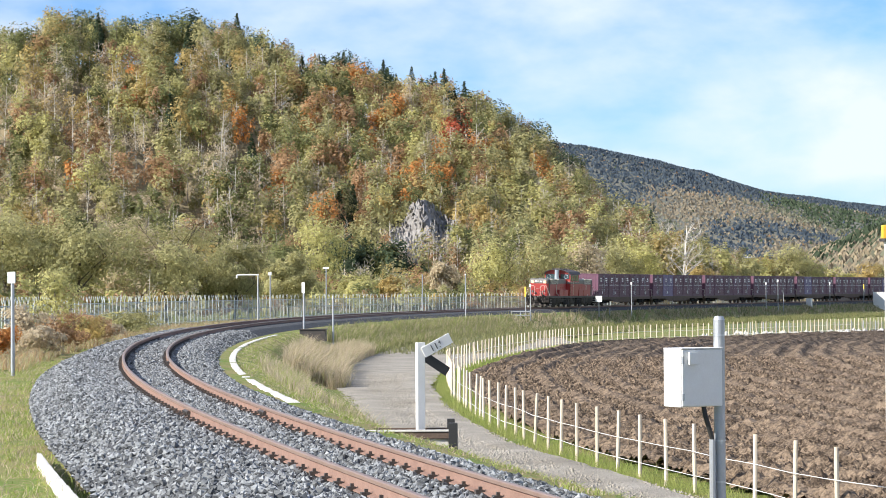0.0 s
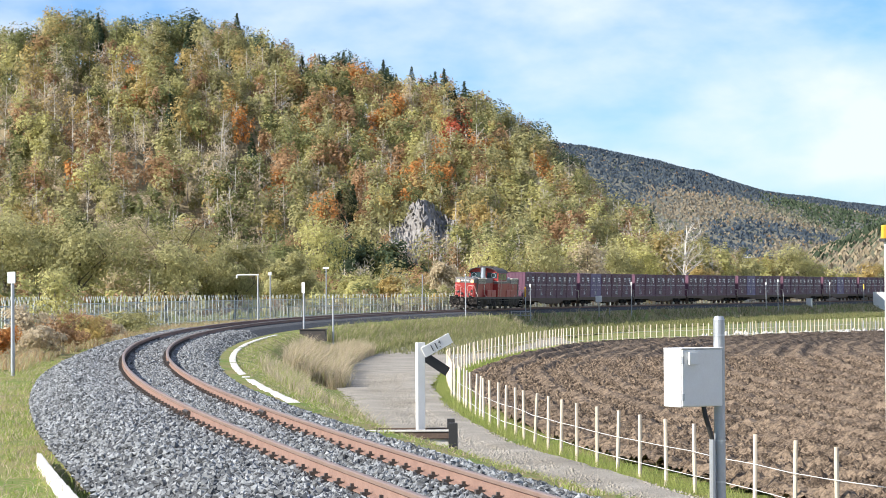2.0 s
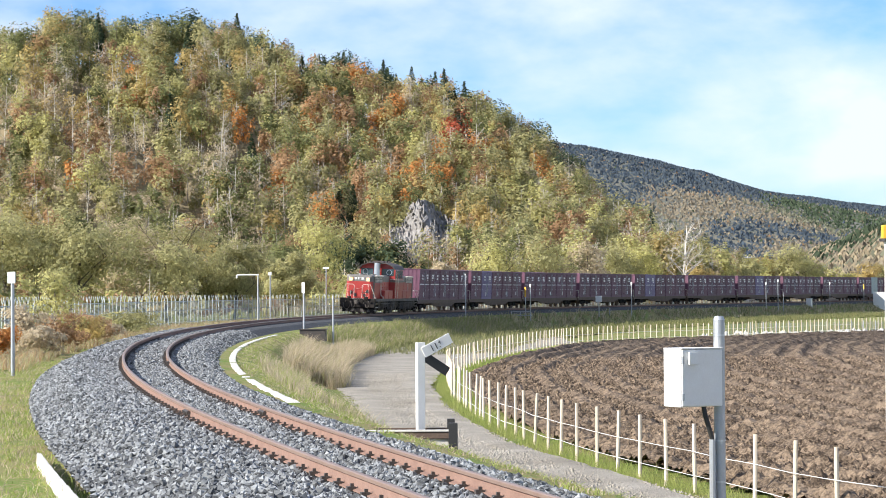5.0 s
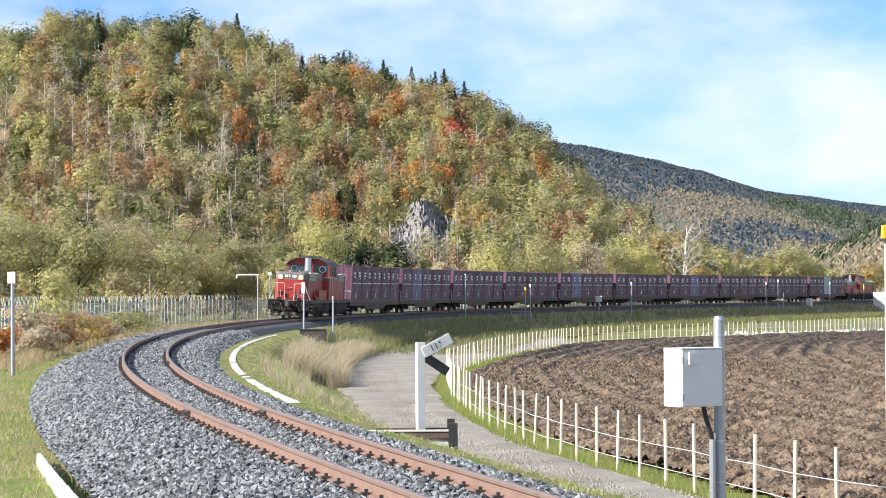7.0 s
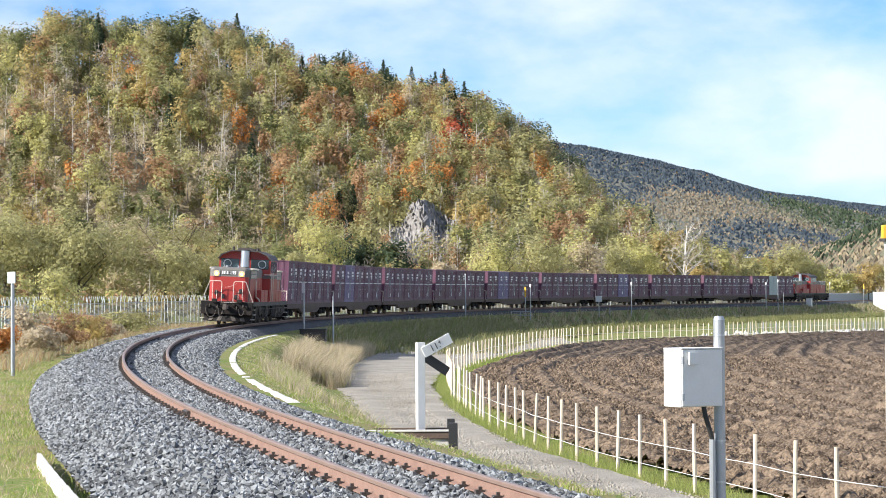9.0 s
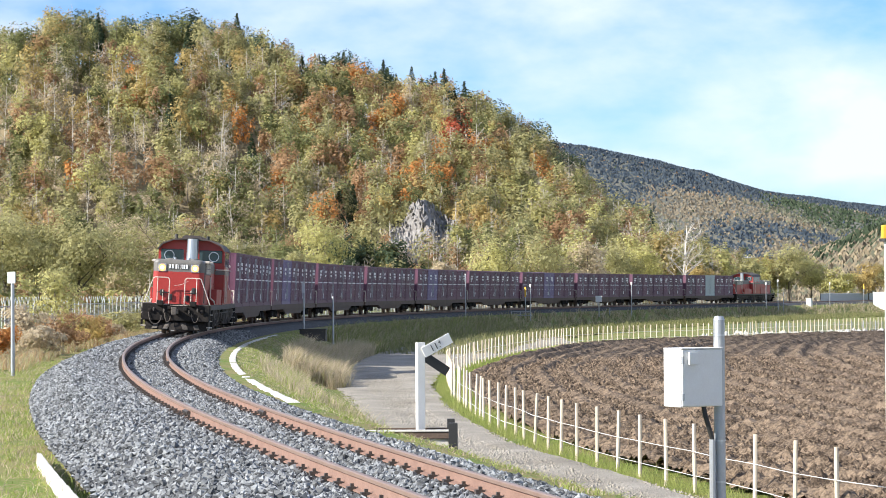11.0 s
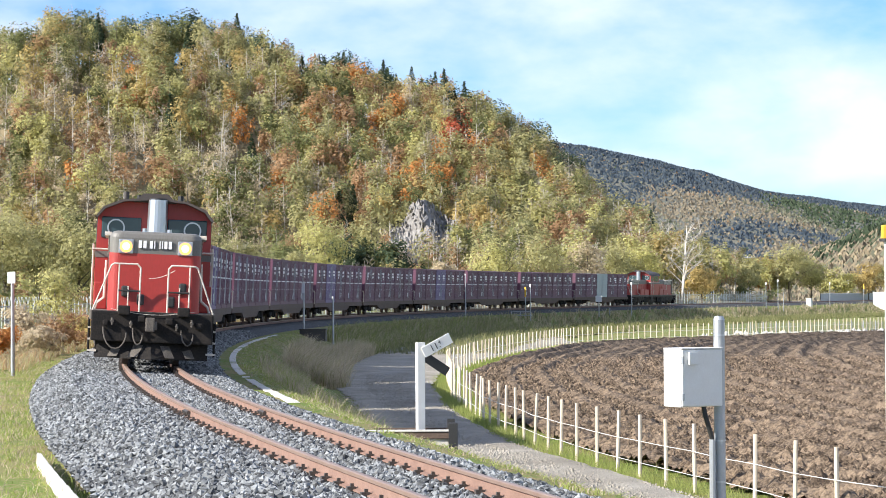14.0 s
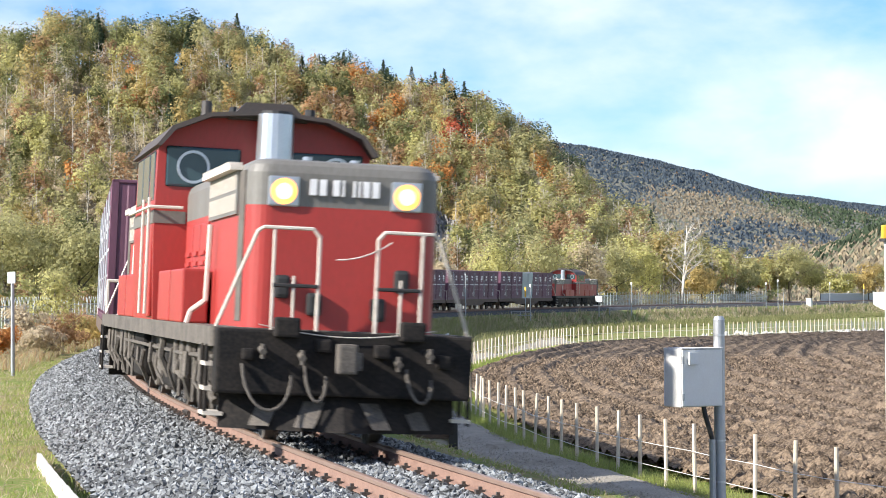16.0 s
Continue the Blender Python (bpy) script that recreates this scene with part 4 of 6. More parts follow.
def mesh_fence():
    """The tall fence along the far side of the line: posts with forked tops, rails, and a pale wire mesh."""
    fence = thing("mesh_fence", "tall pale grey mesh fence with forked post tops", "fence")
    bm = bmesh.new()
    rod(bm, (0, 0, -0.2), (0, 0, 1.78), 0.026, 6)
    for d in (-1, 1):
        rod(bm, (0, 0, 1.77), (0, d * 0.06, 2.12), 0.016, 6)
    post = bpy.data.meshes.new("post")
    bm.to_mesh(post)
    bm.free()
    post.materials.append(M["zinc_pale"])
    rng = random.Random(14)
    for i in range(260):
        s = 38 + i * 1.13
        _, _, th = line_at(s)
        p = new("post", post)
        p.parent = fence
        p.matrix_basis = pose(*on_line(s, 7.4, -0.62 + rng.gauss(0, 0.012), False), rng.gauss(0, 1.0), rng.gauss(0, 1.0), math.degrees(float(th)) + rng.gauss(0, 12))
    for z in (1.12, 0.55, -0.2):
        sweep("rail", [(7.36, z - 0.02), (7.38, z - 0.02), (7.38, z + 0.02), (7.36, z + 0.02)], 38, 331, 2.0, M["zinc_pale"], lean=False, parent=fence)
    su = np.arange(38, 331, 0.15)
    n = len(su)
    lo, hi = on_line(su, np.full(n, 7.37), np.full(n, -0.55), False), on_line(su, np.full(n, 7.37), np.full(n, 1.12), False)
    e = on_line(su + 0.055, np.full(n, 7.37), np.full(n, -0.55), False) - lo
    v = np.stack([lo, lo + e, hi + e, hi], 1).reshape(-1, 3)
    fast_mesh("wire_mesh", v, np.arange(len(v)).reshape(-1, 4), [M["zinc_pale"]], parent=fence)


mesh_fence()


# ---- lineside things ----
def cabinet_on_pole():
    ob = thing("signal_cabinet", "white steel cabinet with hinged door on a galvanised pole", "cabinet", pose(3.83, 33.0, LOW))
    bm = bmesh.new()
    rod(bm, (0, 0, -0.1), (0, 0, 3.20), 0.078, 20)
    pole = part("pole", bm, M["galvanised"], ob, "galvanised steel pole")
    bm = bmesh.new()
    rod(bm, (0, 0, 3.19), (0, 0, 3.245), 0.083, 20, 0.06)
    part("cap", bm, M["galvanised"], pole)
    for z in (2.98, 1.52, 0.95):
        bm = bmesh.new()
        rod(bm, (0, 0, z - 0.012), (0, 0, z + 0.012), 0.083, 20)
        part("band", bm, M["chrome"], pole)
    turn_box = pose(-0.36, -0.13, 2.0, 0, 0, 30)
    bm = bmesh.new()
    box(bm, -0.35, 0.35, -0.17, 0.24, 0.0, 0.80, 0.012)
    bmesh.ops.transform(bm, matrix=turn_box, verts=bm.verts)
    body = part("cabinet", bm, M["white_paint"], ob, "white painted steel cabinet")
    for nm, dims, material in (("door", (-0.335, 0.335, -0.192, -0.165, 0.015, 0.785), "white_paint"), ("lock_plate", (-0.25, -0.11, -0.240, -0.19, 0.585, 0.755), "white_paint"), ("lid", (-0.352, 0.352, -0.196, 0.242, 0.80, 0.812), "white_paint"),
                               ("hinge", (-0.345, -0.315, -0.205, -0.18, 0.60, 0.70), "galvanised"), ("hinge", (-0.345, -0.315, -0.205, -0.18, 0.09, 0.19), "galvanised")):
        bm = bmesh.new()
        box(bm, *dims, 0.004)
        bmesh.ops.transform(bm, matrix=turn_box, verts=bm.verts)
        part(nm, bm, M[material], body)
    bm = bmesh.new()
    bent_rod(bm, [(-0.24, -0.17, 2.0), (-0.22, -0.17, 1.88), (-0.12, -0.10, 1.56), (-0.115, -0.09, 0.5), (-0.14, -0.08, 0.3), (-0.16, -0.08, -0.05)], 0.034, 8)
    part("cable", bm, M["black"], ob, "black cable")
    bm = bmesh.new()
    rod(bm, (-0.115, -0.10, 0.55), (-0.115, -0.10, 1.54), 0.045, 10)
    part("conduit", bm, M["galvanised"], ob, "grey cable conduit")


cabinet_on_pole()


def text_mesh(text, size, material, m, parent, label):
    cu = bpy.data.curves.new("writing", "FONT")
    cu.body, cu.size, cu.extrude = text, size, 0.002
    tmp = new("writing", cu)
    bpy.context.view_layer.update()
    me = bpy.data.meshes.new_from_object(tmp.evaluated_get(bpy.context.evaluated_depsgraph_get()))
    bpy.data.objects.remove(tmp)
    me.materials.clear()
    me.materials.append(material)
    ob = new("writing", me)
    ob.parent = parent
    ob.matrix_basis = m
    return tagged(ob, label)


def gradient_post():
    ob = thing("gradient_post", "white gradient post with one white and one black arm", "gradient post", pose(-0.37, 37.4, -0.52, 0, 0, 19))
    bm = bmesh.new()
    box(bm, -0.062, 0.062, -0.06, 0.06, -0.3, 1.33, 0.008)
    part("post", bm, M["white_paint"], ob)
    bm = bmesh.new()
    box(bm, 0.0, 0.51, -0.085, -0.06, -0.085, 0.085, 0.003)
    up = pose(0.03, 0, 1.17, 0, -27, 0)
    bmesh.ops.transform(bm, matrix=up, verts=bm.verts)
    arm = part("rising_arm", bm, M["white_paint"], ob, "white arm with black figures")
    bm = bmesh.new()
    box(bm, 0.0, 0.49, -0.058, -0.035, -0.075, 0.075, 0.003)
    bmesh.ops.transform(bm, matrix=pose(0.03, 0, 1.13, 0, 33, 0), verts=bm.verts)
    part("falling_arm", bm, M["black"], ob, "black arm")
    text_mesh("11.", 0.15, M["black"], up @ pose(0.12, -0.089, -0.05, 90, 0, 0), arm, "black figures")
    text_mesh("4", 0.085, M["black"], up @ pose(0.285, -0.089, 0.0, 90, 0, 0), arm, "small black figure")
    # the timber and concrete bay behind it
    bay = thing("timber_bay", "white-topped timber and concrete bay at the post's foot", "retaining bay", pose(-0.45, 36.9, -0.5))
    for nm, dims, material in (("top_board", (-0.75, 0.62, -0.08, 0.06, -0.062, -0.035), "concrete"), ("back_board", (-0.72, 0.60, 0.62, 0.70, -0.08, -0.04), "wagon_brown"), ("beam", (-0.75, 0.66, -0.06, 0.04, -0.17, -0.063), "wagon_brown"),
                               ("panel", (-0.72, 0.52, -0.02, 0.06, -0.62, -0.175), "concrete"), ("corner_post", (0.52, 0.66, -0.10, 0.06, -0.75, 0.07), "black"), ("corner_post", (0.50, 0.62, 0.58, 0.72, -0.75, 0.10), "black"), ("side_beam", (0.55, 0.61, 0.06, 0.60, -0.2, -0.04), "wagon_brown")):
        bm = bmesh.new()
        box(bm, *dims, 0.006)
        part(nm, bm, M[material], bay)


gradient_post()


def lineside_pole(s, o, z_top, label, head=None, arm=0.0, r=0.055, z_foot=None):
    foot = np.interp(o, PROF_O, PROF_Z) if z_foot is None else z_foot
    x, y, th = line_at(s)
    p = on_line(s, o, 0.0, False)
    ob = thing("marker_pole", label, "pole", pose(p[0], p[1], float(foot)), group="poles along the line")
    h = z_top - float(foot)
    bm = bmesh.new()
    rod(bm, (0, 0, -0.15), (0, 0, h), r, 8, r * 0.85)
    part("pole", bm, M["galvanised"], ob)
    if head:
        w, hh, material = head
        bm = bmesh.new()
        box(bm, -w / 2, w / 2, -0.05, -0.025, h - hh, h, 0.004)
        bmesh.ops.transform(bm, matrix=pose(0, 0, 0, 0, 0, -32), verts=bm.verts)
        part("plate", bm, M[material], ob, "small plain plate")
    if arm:
        bm = bmesh.new()
        rod(bm, (0.06 * np.sign(arm), 0, h - 0.03), (-arm, 0, h - 0.03), r * 0.9, 6)
        rod(bm, (-arm, 0, h - 0.03), (-arm, 0, h - 0.25), r * 1.3, 6)
        part("arm", bm, M["white_paint"], ob, "white side arm")
    return ob


M["yellow"] = mat("yellow_paint", (0.78, 0.45, 0.04), (0.6, 0.34, 0.03), 0.5, 5, 40, 0.5)
lineside_pole(103.5, -3.2, 2.18, "grey lineside pole with a narrow white plate", (0.20, 0.58, "white_paint"), z_foot=-0.62)
lineside_pole(103.4, -4.8, 1.41, "thin grey lineside pole standing in dry grass", (0.09, 0.10, "white_paint"))
lineside_pole(132.9, 3.8, 2.87, "grey pole with a white side arm", arm=1.4)
lineside_pole(137.2, 3.8, 3.05, "grey lineside pole with a small lamp head", (0.3, 0.22, "galvanised"))
lineside_pole(156.7, 3.8, 3.59, "grey lineside pole with a short crossbar", (0.55, 0.14, "white_paint"))
lineside_pole(189.5, 3.5, 3.23, "plain grey lineside pole before the fence")
lineside_pole(176.6, -3.4, 3.15, "thin grey lineside pole on the bank", (0.10, 0.12, "white_paint"))
lineside_pole(200.1, -3.6, 2.07, "lineside pole with a yellow top", (0.16, 0.95, "yellow"))
lineside_pole(199.6, -4.2, 2.33, "lineside pole with a white tip on the bank", (0.16, 0.3, "white_paint"))
lineside_pole(227.0, -4.0, 1.13, "lineside post with a pale square plate", (0.75, 0.62, "white_paint"))
lineside_pole(231.1, -4.0, -0.14, "short grey stake on the bank")
lineside_pole(238.8, -4.2, 2.57, "lineside pole with a white tip on the bank", (0.18, 0.3, "white_paint"))
lineside_pole(293.7, -4.0, 2.65, "lineside pole with a white tip on the bank", (0.2, 0.3, "white_paint"))
lineside_pole(299.1, -4.0, 3.03, "lineside pole with a white tip on the bank", (0.2, 0.3, "white_paint"))
lineside_pole(300.6, -4.3, 1.31, "plain grey stake on the bank")
lineside_pole(326.6, -3.5, 2.70, "lineside pole with a white tip on the bank", (0.18, 0.3, "white_paint"))
lineside_pole(345.7, -3.5, 2.47, "lineside pole with a yellow top", (0.2, 0.7, "yellow"))
lineside_pole(299.4, 5.0, 3.71, "grey pole with a long white side arm", arm=3.2, r=0.06)
left = lineside_pole(37.2, 3.45, 2.2, "grey lineside pole with a square pale plate", (0.27, 0.30, "zinc_pale"), z_foot=-0.56)


def lineside_box(name, s, o, z, dims, material, label, category):
    _, _, th = line_at(s)
    p = on_line(s, o, 0.0, False)
    ob = thing(name, label, category, pose(p[0], p[1], z, 0, 0, math.degrees(float(th)) - 90))
    w, d, h = dims
    bm = bmesh.new()
    box(bm, -w / 2, w / 2, -d / 2, d / 2, 0, h, 0.02)
    part("body", bm, M[material], ob)
    bm = bmesh.new()
    box(bm, -w / 2 - 0.05, w / 2 + 0.05, -d / 2 - 0.05, d / 2 + 0.05, h, h + 0.06, 0.01)
    part("lid", bm, M[material], ob)
    return ob


lineside_box("equipment_box", 103.0, -3.75, -1.0, (1.4, 0.8, 0.62), "dark_steel", "dark steel equipment box sunk in the bank", "equipment box")
lineside_box("equipment_box", 315.5, -3.6, -1.2, (0.7, 0.7, 1.6), "white_paint", "white lineside equipment box on the bank", "equipment box")
lineside_box("equipment_hut", 353.0, -4.2, -1.6, (1.9, 1.6, 2.8), "white_paint", "pale grey equipment hut beside the line", "hut")


def walkway():
    ob = thing("access_platform", "small pale steel access platform on the bank", "platform", pose(*on_line(199.0, -3.4, -0.6, False), 0, 0, -15))
    for z in (0.0, 0.35):
        bm = bmesh.new()
        box(bm, -0.95, 0.95, -0.03, 0.03, z, z + 0.05)
        part("rail", bm, M["galvanised"], ob)
    for x in (-0.9, 0, 0.9):
        bm = bmesh.new()
        rod(bm, (x, 0, -0.4), (x, 0, 0.4), 0.03, 6)
        part("leg", bm, M["galvanised"], ob)
    bm = bmesh.new()
    box(bm, -0.95, 0.95, 0.0, 0.7, -0.06, 0.0)
    part("deck", bm, M["galvanised"], ob)


walkway()


def bridge_parapet():
    ob = thing("bridge_parapet", "pale blue-grey girder parapet beside the line", "parapet")
    for k in range(8):
        s0 = 345 + k * 4.2
        sweep("panel", [(2.9, -0.6), (3.05, -0.6), (3.05, 1.0), (2.9, 1.0)], s0, s0 + 4.1, 4.1, M["galvanised"], parent=ob)
    sweep("coping", [(2.85, 1.0), (3.1, 1.0), (3.1, 1.08), (2.85, 1.08)], 345, 379, 2.0, M["white_paint"], parent=ob)


bridge_parapet()


def far_fence():
    """A light rail fence and pale stones at the far edge of the field."""
    fence = thing("rail_fence", "low pale netting fence along the far field edge", "fence")
    pts = [(22.5 + i * 1.15, 190.0 + i * 0.78) for i in range(28)]
    for x, y in pts:
        bm = bmesh.new()
        rod(bm, (x, y, LOW - 0.1), (x, y, LOW + 1.05), 0.03, 6)
        part("post", bm, M["galvanised"], fence)
    vs, fs, k = [], [], 0
    a, b = np.array([*pts[0], 0.0]), np.array([*pts[-1], 0.0])
    n = 260
    for i in range(n):
        p = a + (b - a) * i / n + [0, 0, LOW]
        e = (b - a) / np.linalg.norm(b - a) * 0.03
        vs += [p, p + e, p + e + [0, 0, 0.95], p + [0, 0, 0.95]]
        fs.append((k, k + 1, k + 2, k + 3))
        k += 4
    mesh_object("netting", vs, fs, M["galvanised"], fence)
    rng = np.random.default_rng(77)
    vs, fs, k = [], [], 0
    octa = np.array([(1, 0, 0), (-1, 0, 0), (0, 1, 0), (0, -1, 0), (0, 0, 1), (0, 0, -1)], float)
    tri = np.array([(0, 2, 4), (2, 1, 4), (1, 3, 4), (3, 0, 4), (2, 0, 5), (1, 2, 5), (3, 1, 5), (0, 3, 5)])
    for i in range(420):
        t = rng.random()
        c = np.array([21.0 + t * 32, 186.5 + t * 21.5, LOW + 0.1]) + rng.normal(0, 1, 3) * [0.5, 0.5, 0.1]
        vs.append(octa * rng.uniform(0.08, 0.24, (6, 1)) + c)
        fs.append(tri + k)
        k += 6
    ob = fast_mesh("stone_row", np.concatenate(vs), np.concatenate(fs), [M["concrete"]])
    tagged(ob, "row of pale stones along the field's far edge", "stones", kind="stuff")


far_fence()


def telegraph_pole(x, y, h):
    ob = thing("telegraph_pole", "grey utility pole with two crossarms", "utility pole", pose(x, y, -1.2), group="utility poles")
    bm = bmesh.new()
    rod(bm, (0, 0, 0), (0, 0, h), 0.18, 8, 0.11)
    part("pole", bm, M["concrete"], ob)
    for z, w in ((h - 0.3, 1.4), (h - 1.1, 1.0)):
        bm = bmesh.new()
        box(bm, -w, w, -0.06, 0.06, z, z + 0.14)
        part("crossarm", bm, M["galvanised"], ob)
        for q in (-0.9, -0.45, 0.45, 0.9):
            bm = bmesh.new()
            rod(bm, (q * w, 0, z + 0.14), (q * w, 0, z + 0.36), 0.05, 6)
            part("insulator", bm, M["white_paint"], ob)


telegraph_pole(51.6, 402, 8.6)
telegraph_pole(58.6, 430, 6.2)
telegraph_pole(68.0, 398, 5.4)


def signal_post():
    ob = thing("signal_post", "white post with a yellow lamp box on top", "signal", pose(6.19, 33.0, LOW))
    bm = bmesh.new()
    rod(bm, (0, 0, -0.1), (0, 0, 4.30), 0.05, 16)
    part("post", bm, M["white_paint"], ob)
    bm = bmesh.new()
    box(bm, -0.085, 0.085, -0.07, 0.07, 4.30, 4.50, 0.02)
    part("lamp_box", bm, M["yellow"], ob, "yellow lamp box")
    bm = bmesh.new()
    rod(bm, (0, 0, 4.27), (0, 0, 4.31), 0.12, 12)
    part("collar", bm, M["black"], ob)


signal_post()


# ---- the train ----
def car_pose(s, half):
    """Pose of a vehicle whose middle is at s, on two bogies half apart; it faces the way it runs (s falling)."""
    a, b = Vector(on_line(s - half, 0.0, 0.0)), Vector(on_line(s + half, 0.0, 0.0))
    x = (a - b).normalized()
    up = Vector(on_line(s, 0.0, 1.0)) - Vector(on_line(s, 0.0, 0.0))
    y = up.cross(x).normalized()
    z = x.cross(y).normalized()
    m = Matrix((x, y, z)).transposed().to_4x4()
    m.translation = (a + b) / 2
    return m


def train_s(t):
    """Where the first wagon's front coupling is at t seconds."""
    return 126.297 - 13.7355 * (t - 8) - 0.01143 * (t - 8) ** 2


ROW_TIMES = [i * 0.25 for i in range(65)]


def loft(bm, x0, x1, y0, y1, layers, r, corner=4):
    """A block with rounded upright edges; layers: (z, inset)."""
    rings = []
    for z, inset in layers:
        ring = []
        a0, a1, b0, b1, rr = x0 + inset, x1 - inset, y0 + inset, y1 - inset, max(r - inset * 0.5, 0.01)
        for cx, cy, start in ((a1 - rr, b1 - rr, 0), (a0 + rr, b1 - rr, 90), (a0 + rr, b0 + rr, 180), (a1 - rr, b0 + rr, 270)):
            for i in range(corner + 1):
                a = radians(start + 90 * i / corner)
                ring.append(bm.verts.new((cx + rr * math.cos(a), cy + rr * math.sin(a), z)))
        rings.append(ring)
    n = len(rings[0])
    for lo, hi in zip(rings, rings[1:]):
        for i in range(n):
            bm.faces.new((lo[i], lo[(i + 1) % n], hi[(i + 1) % n], hi[i]))
    bm.faces.new(rings[0][::-1])
    bm.faces.new(rings[-1])
    return bm


def wheel_mesh(r, half_gauge=0.5665):
    """A wheelset on the y axis: two flanged wheels with hubs, and the axle."""
    bm = bmesh.new()
    rod(bm, (0, -0.75, 0), (0, 0.75, 0), 0.075, 10)
    for sg in (-1, 1):
        rod(bm, (0, sg * (half_gauge - 0.055), 0), (0, sg * (half_gauge + 0.06), 0), r, 24)
        rod(bm, (0, sg * (half_gauge - 0.085), 0), (0, sg * (half_gauge - 0.052), 0), r + 0.028, 24)
        rod(bm, (0, sg * (half_gauge + 0.05), 0), (0, sg * (half_gauge + 0.10), 0), 0.14, 12)
        for k in range(6):
            a = k * math.pi / 3
            bmesh.ops.create_cube(bm, size=0.05, matrix=Matrix.Translation((0.27 * math.cos(a), sg * (half_gauge + 0.06), 0.27 * math.sin(a))))
    return bm


def plain_bars(bm, x, y, z, widths, height, gap, axis="y", step=1):
    """Upright bars that stand for figures, in a row."""
    at = 0.0
    for w in widths:
        a, b = at * step, (at + w) * step
        lo, hi = min(a, b), max(a, b)
        if axis == "y":
            box(bm, x - 0.012, x + 0.012, y + lo, y + hi, z, z + height)
        else:
            box(bm, x + lo, x + hi, y - 0.012, y + 0.012, z, z + height)
        at += w + gap


def make_loco(label, lit):
    """A centre-cab diesel locomotive, x forward, 18 m over the couplers."""
    lo = thing("diesel_locomotive", label, "locomotive", group="locomotives of the train")
    # frame
    bm = bmesh.new()
    loft(bm, -8.35, 8.35, -1.36, 1.36, [(0.98, 0.0), (1.18, 0.0)], 0.06)
    box(bm, -8.1, 8.1, -0.75, 0.75, 0.72, 0.98)
    part("main_frame", bm, M["frame_dust"], lo, "dusty grey running board and frame")
    for d in (1, -1):
        # end beam, plough, coupler
        bm = bmesh.new()
        a, b = sorted((d * 8.20, d * 8.56))
        box(bm, a, b, -1.31, 1.31, 0.52, 1.17, 0.03)
        part("end_beam", bm, M["frame_black"], lo, "black end beam")
        bm = bmesh.new()
        # a blade in two wings that meet at the middle
        for sg in (-1, 1):
            quad = [(d * 8.66, 0.0, 0.16), (d * 8.18, sg * 1.22, 0.16), (d * 8.10, sg * 1.22, 0.56), (d * 8.42, 0.0, 0.56)]
            inner = [(x - d * 0.05, y, z) for x, y, z in quad]
            vo = [bm.verts.new(q) for q in quad]
            vi = [bm.verts.new(q) for q in inner]
            bm.faces.new(vo), bm.faces.new(vi[::-1])
            for i in range(4):
                bm.faces.new((vo[i], vo[(i + 1) % 4], vi[(i + 1) % 4], vi[i]))
        plough = part("snow_plough", bm, M["frame_black"], lo, "black snow plough with pale sunlit streaks laid on")
        # Pale strips on the blade, laid on in place of patches of sunlight.
        for sg in (-1, 1):
            for k in (0.18, 0.62):
                bm = bmesh.new()
                y0, y1 = sg * k, sg * (k + 0.2)
                f0, f1 = y0 / (sg * 1.22), y1 / (sg * 1.22)
                p0, p1 = d * (8.66 - 0.48 * f0) + d * 0.012, d * (8.66 - 0.48 * f1) + d * 0.012
                q0, q1 = d * (8.48 - 0.36 * f0) + d * 0.012, d * (8.48 - 0.36 * f1) + d * 0.012
                bm.faces.new([bm.verts.new(v) for v in ((p0, y0 + sg * 0.12, 0.20), (p1, y1 + sg * 0.12, 0.20), (q1, y1, 0.46), (q0, y0, 0.46))])
                part("stripe", bm, M["frame_dust"], plough)
        bm = bmesh.new()
        a, b = sorted((d * 8.5, d * 8.98))
        box(bm, a, b, -0.10, 0.10, 0.80, 0.98, 0.02)
        a, b = sorted((d * 8.82, d * 9.0))
        box(bm, a, b, -0.15, 0.05, 0.76, 1.06, 0.03)
        part("coupler", bm, M["frame_dust"], lo, "worn grey steel coupler")
        for yy, reach, drop in ((-1.05, 0.5, 0.40), (-0.42, 0.22, 0.30), (0.62, 0.26, 0.28)):
            bm = bmesh.new()
            pts = []
            for q in range(12):
                w = math.pi * q / 11
                pts.append((d * (8.58 + 0.13 * math.sin(w)), yy + reach / 2 * (1 - math.cos(w)), 0.82 - 0.10 * q / 11 - drop * math.sin(w)))
            bent_rod(bm, pts, 0.016)
            part("brake_hose", bm, M["frame_dust"], lo, "dusty curved brake hose")
        # fittings on the end beam: boxes at the rails' feet, cocks, a lifting chain eye
        for yy, za, zb, w, depth in ((-0.62, 1.10, 1.30, 0.13, 0.16), (0.66, 1.10, 1.30, 0.13, 0.16), (-0.24, 0.96, 1.10, 0.08, 0.10), (0.36, 0.92, 1.06, 0.08, 0.12), (-1.0, 0.86, 0.98, 0.06, 0.10), (1.0, 0.84, 0.98, 0.07, 0.10)):
            bm = bmesh.new()
            a, b = sorted((d * 8.54, d * (8.56 + depth)))
            box(bm, a, b, yy - w, yy + w, za, zb, 0.03)
            part("beam_box", bm, M["frame_black"], lo)
        for yy, za in ((-0.86, 0.98), (-0.46, 0.93), (0.52, 0.90), (0.84, 0.99)):
            bm = bmesh.new()
            rod(bm, (d * 8.54, yy, za), (d * 8.72, yy, za - 0.03), 0.035, 8)
            rod(bm, (d * 8.68, yy, za - 0.10), (d * 8.68, yy, za + 0.05), 0.022, 8)
            part("air_cock", bm, M["frame_dust"], lo, "dusty pipe cock")
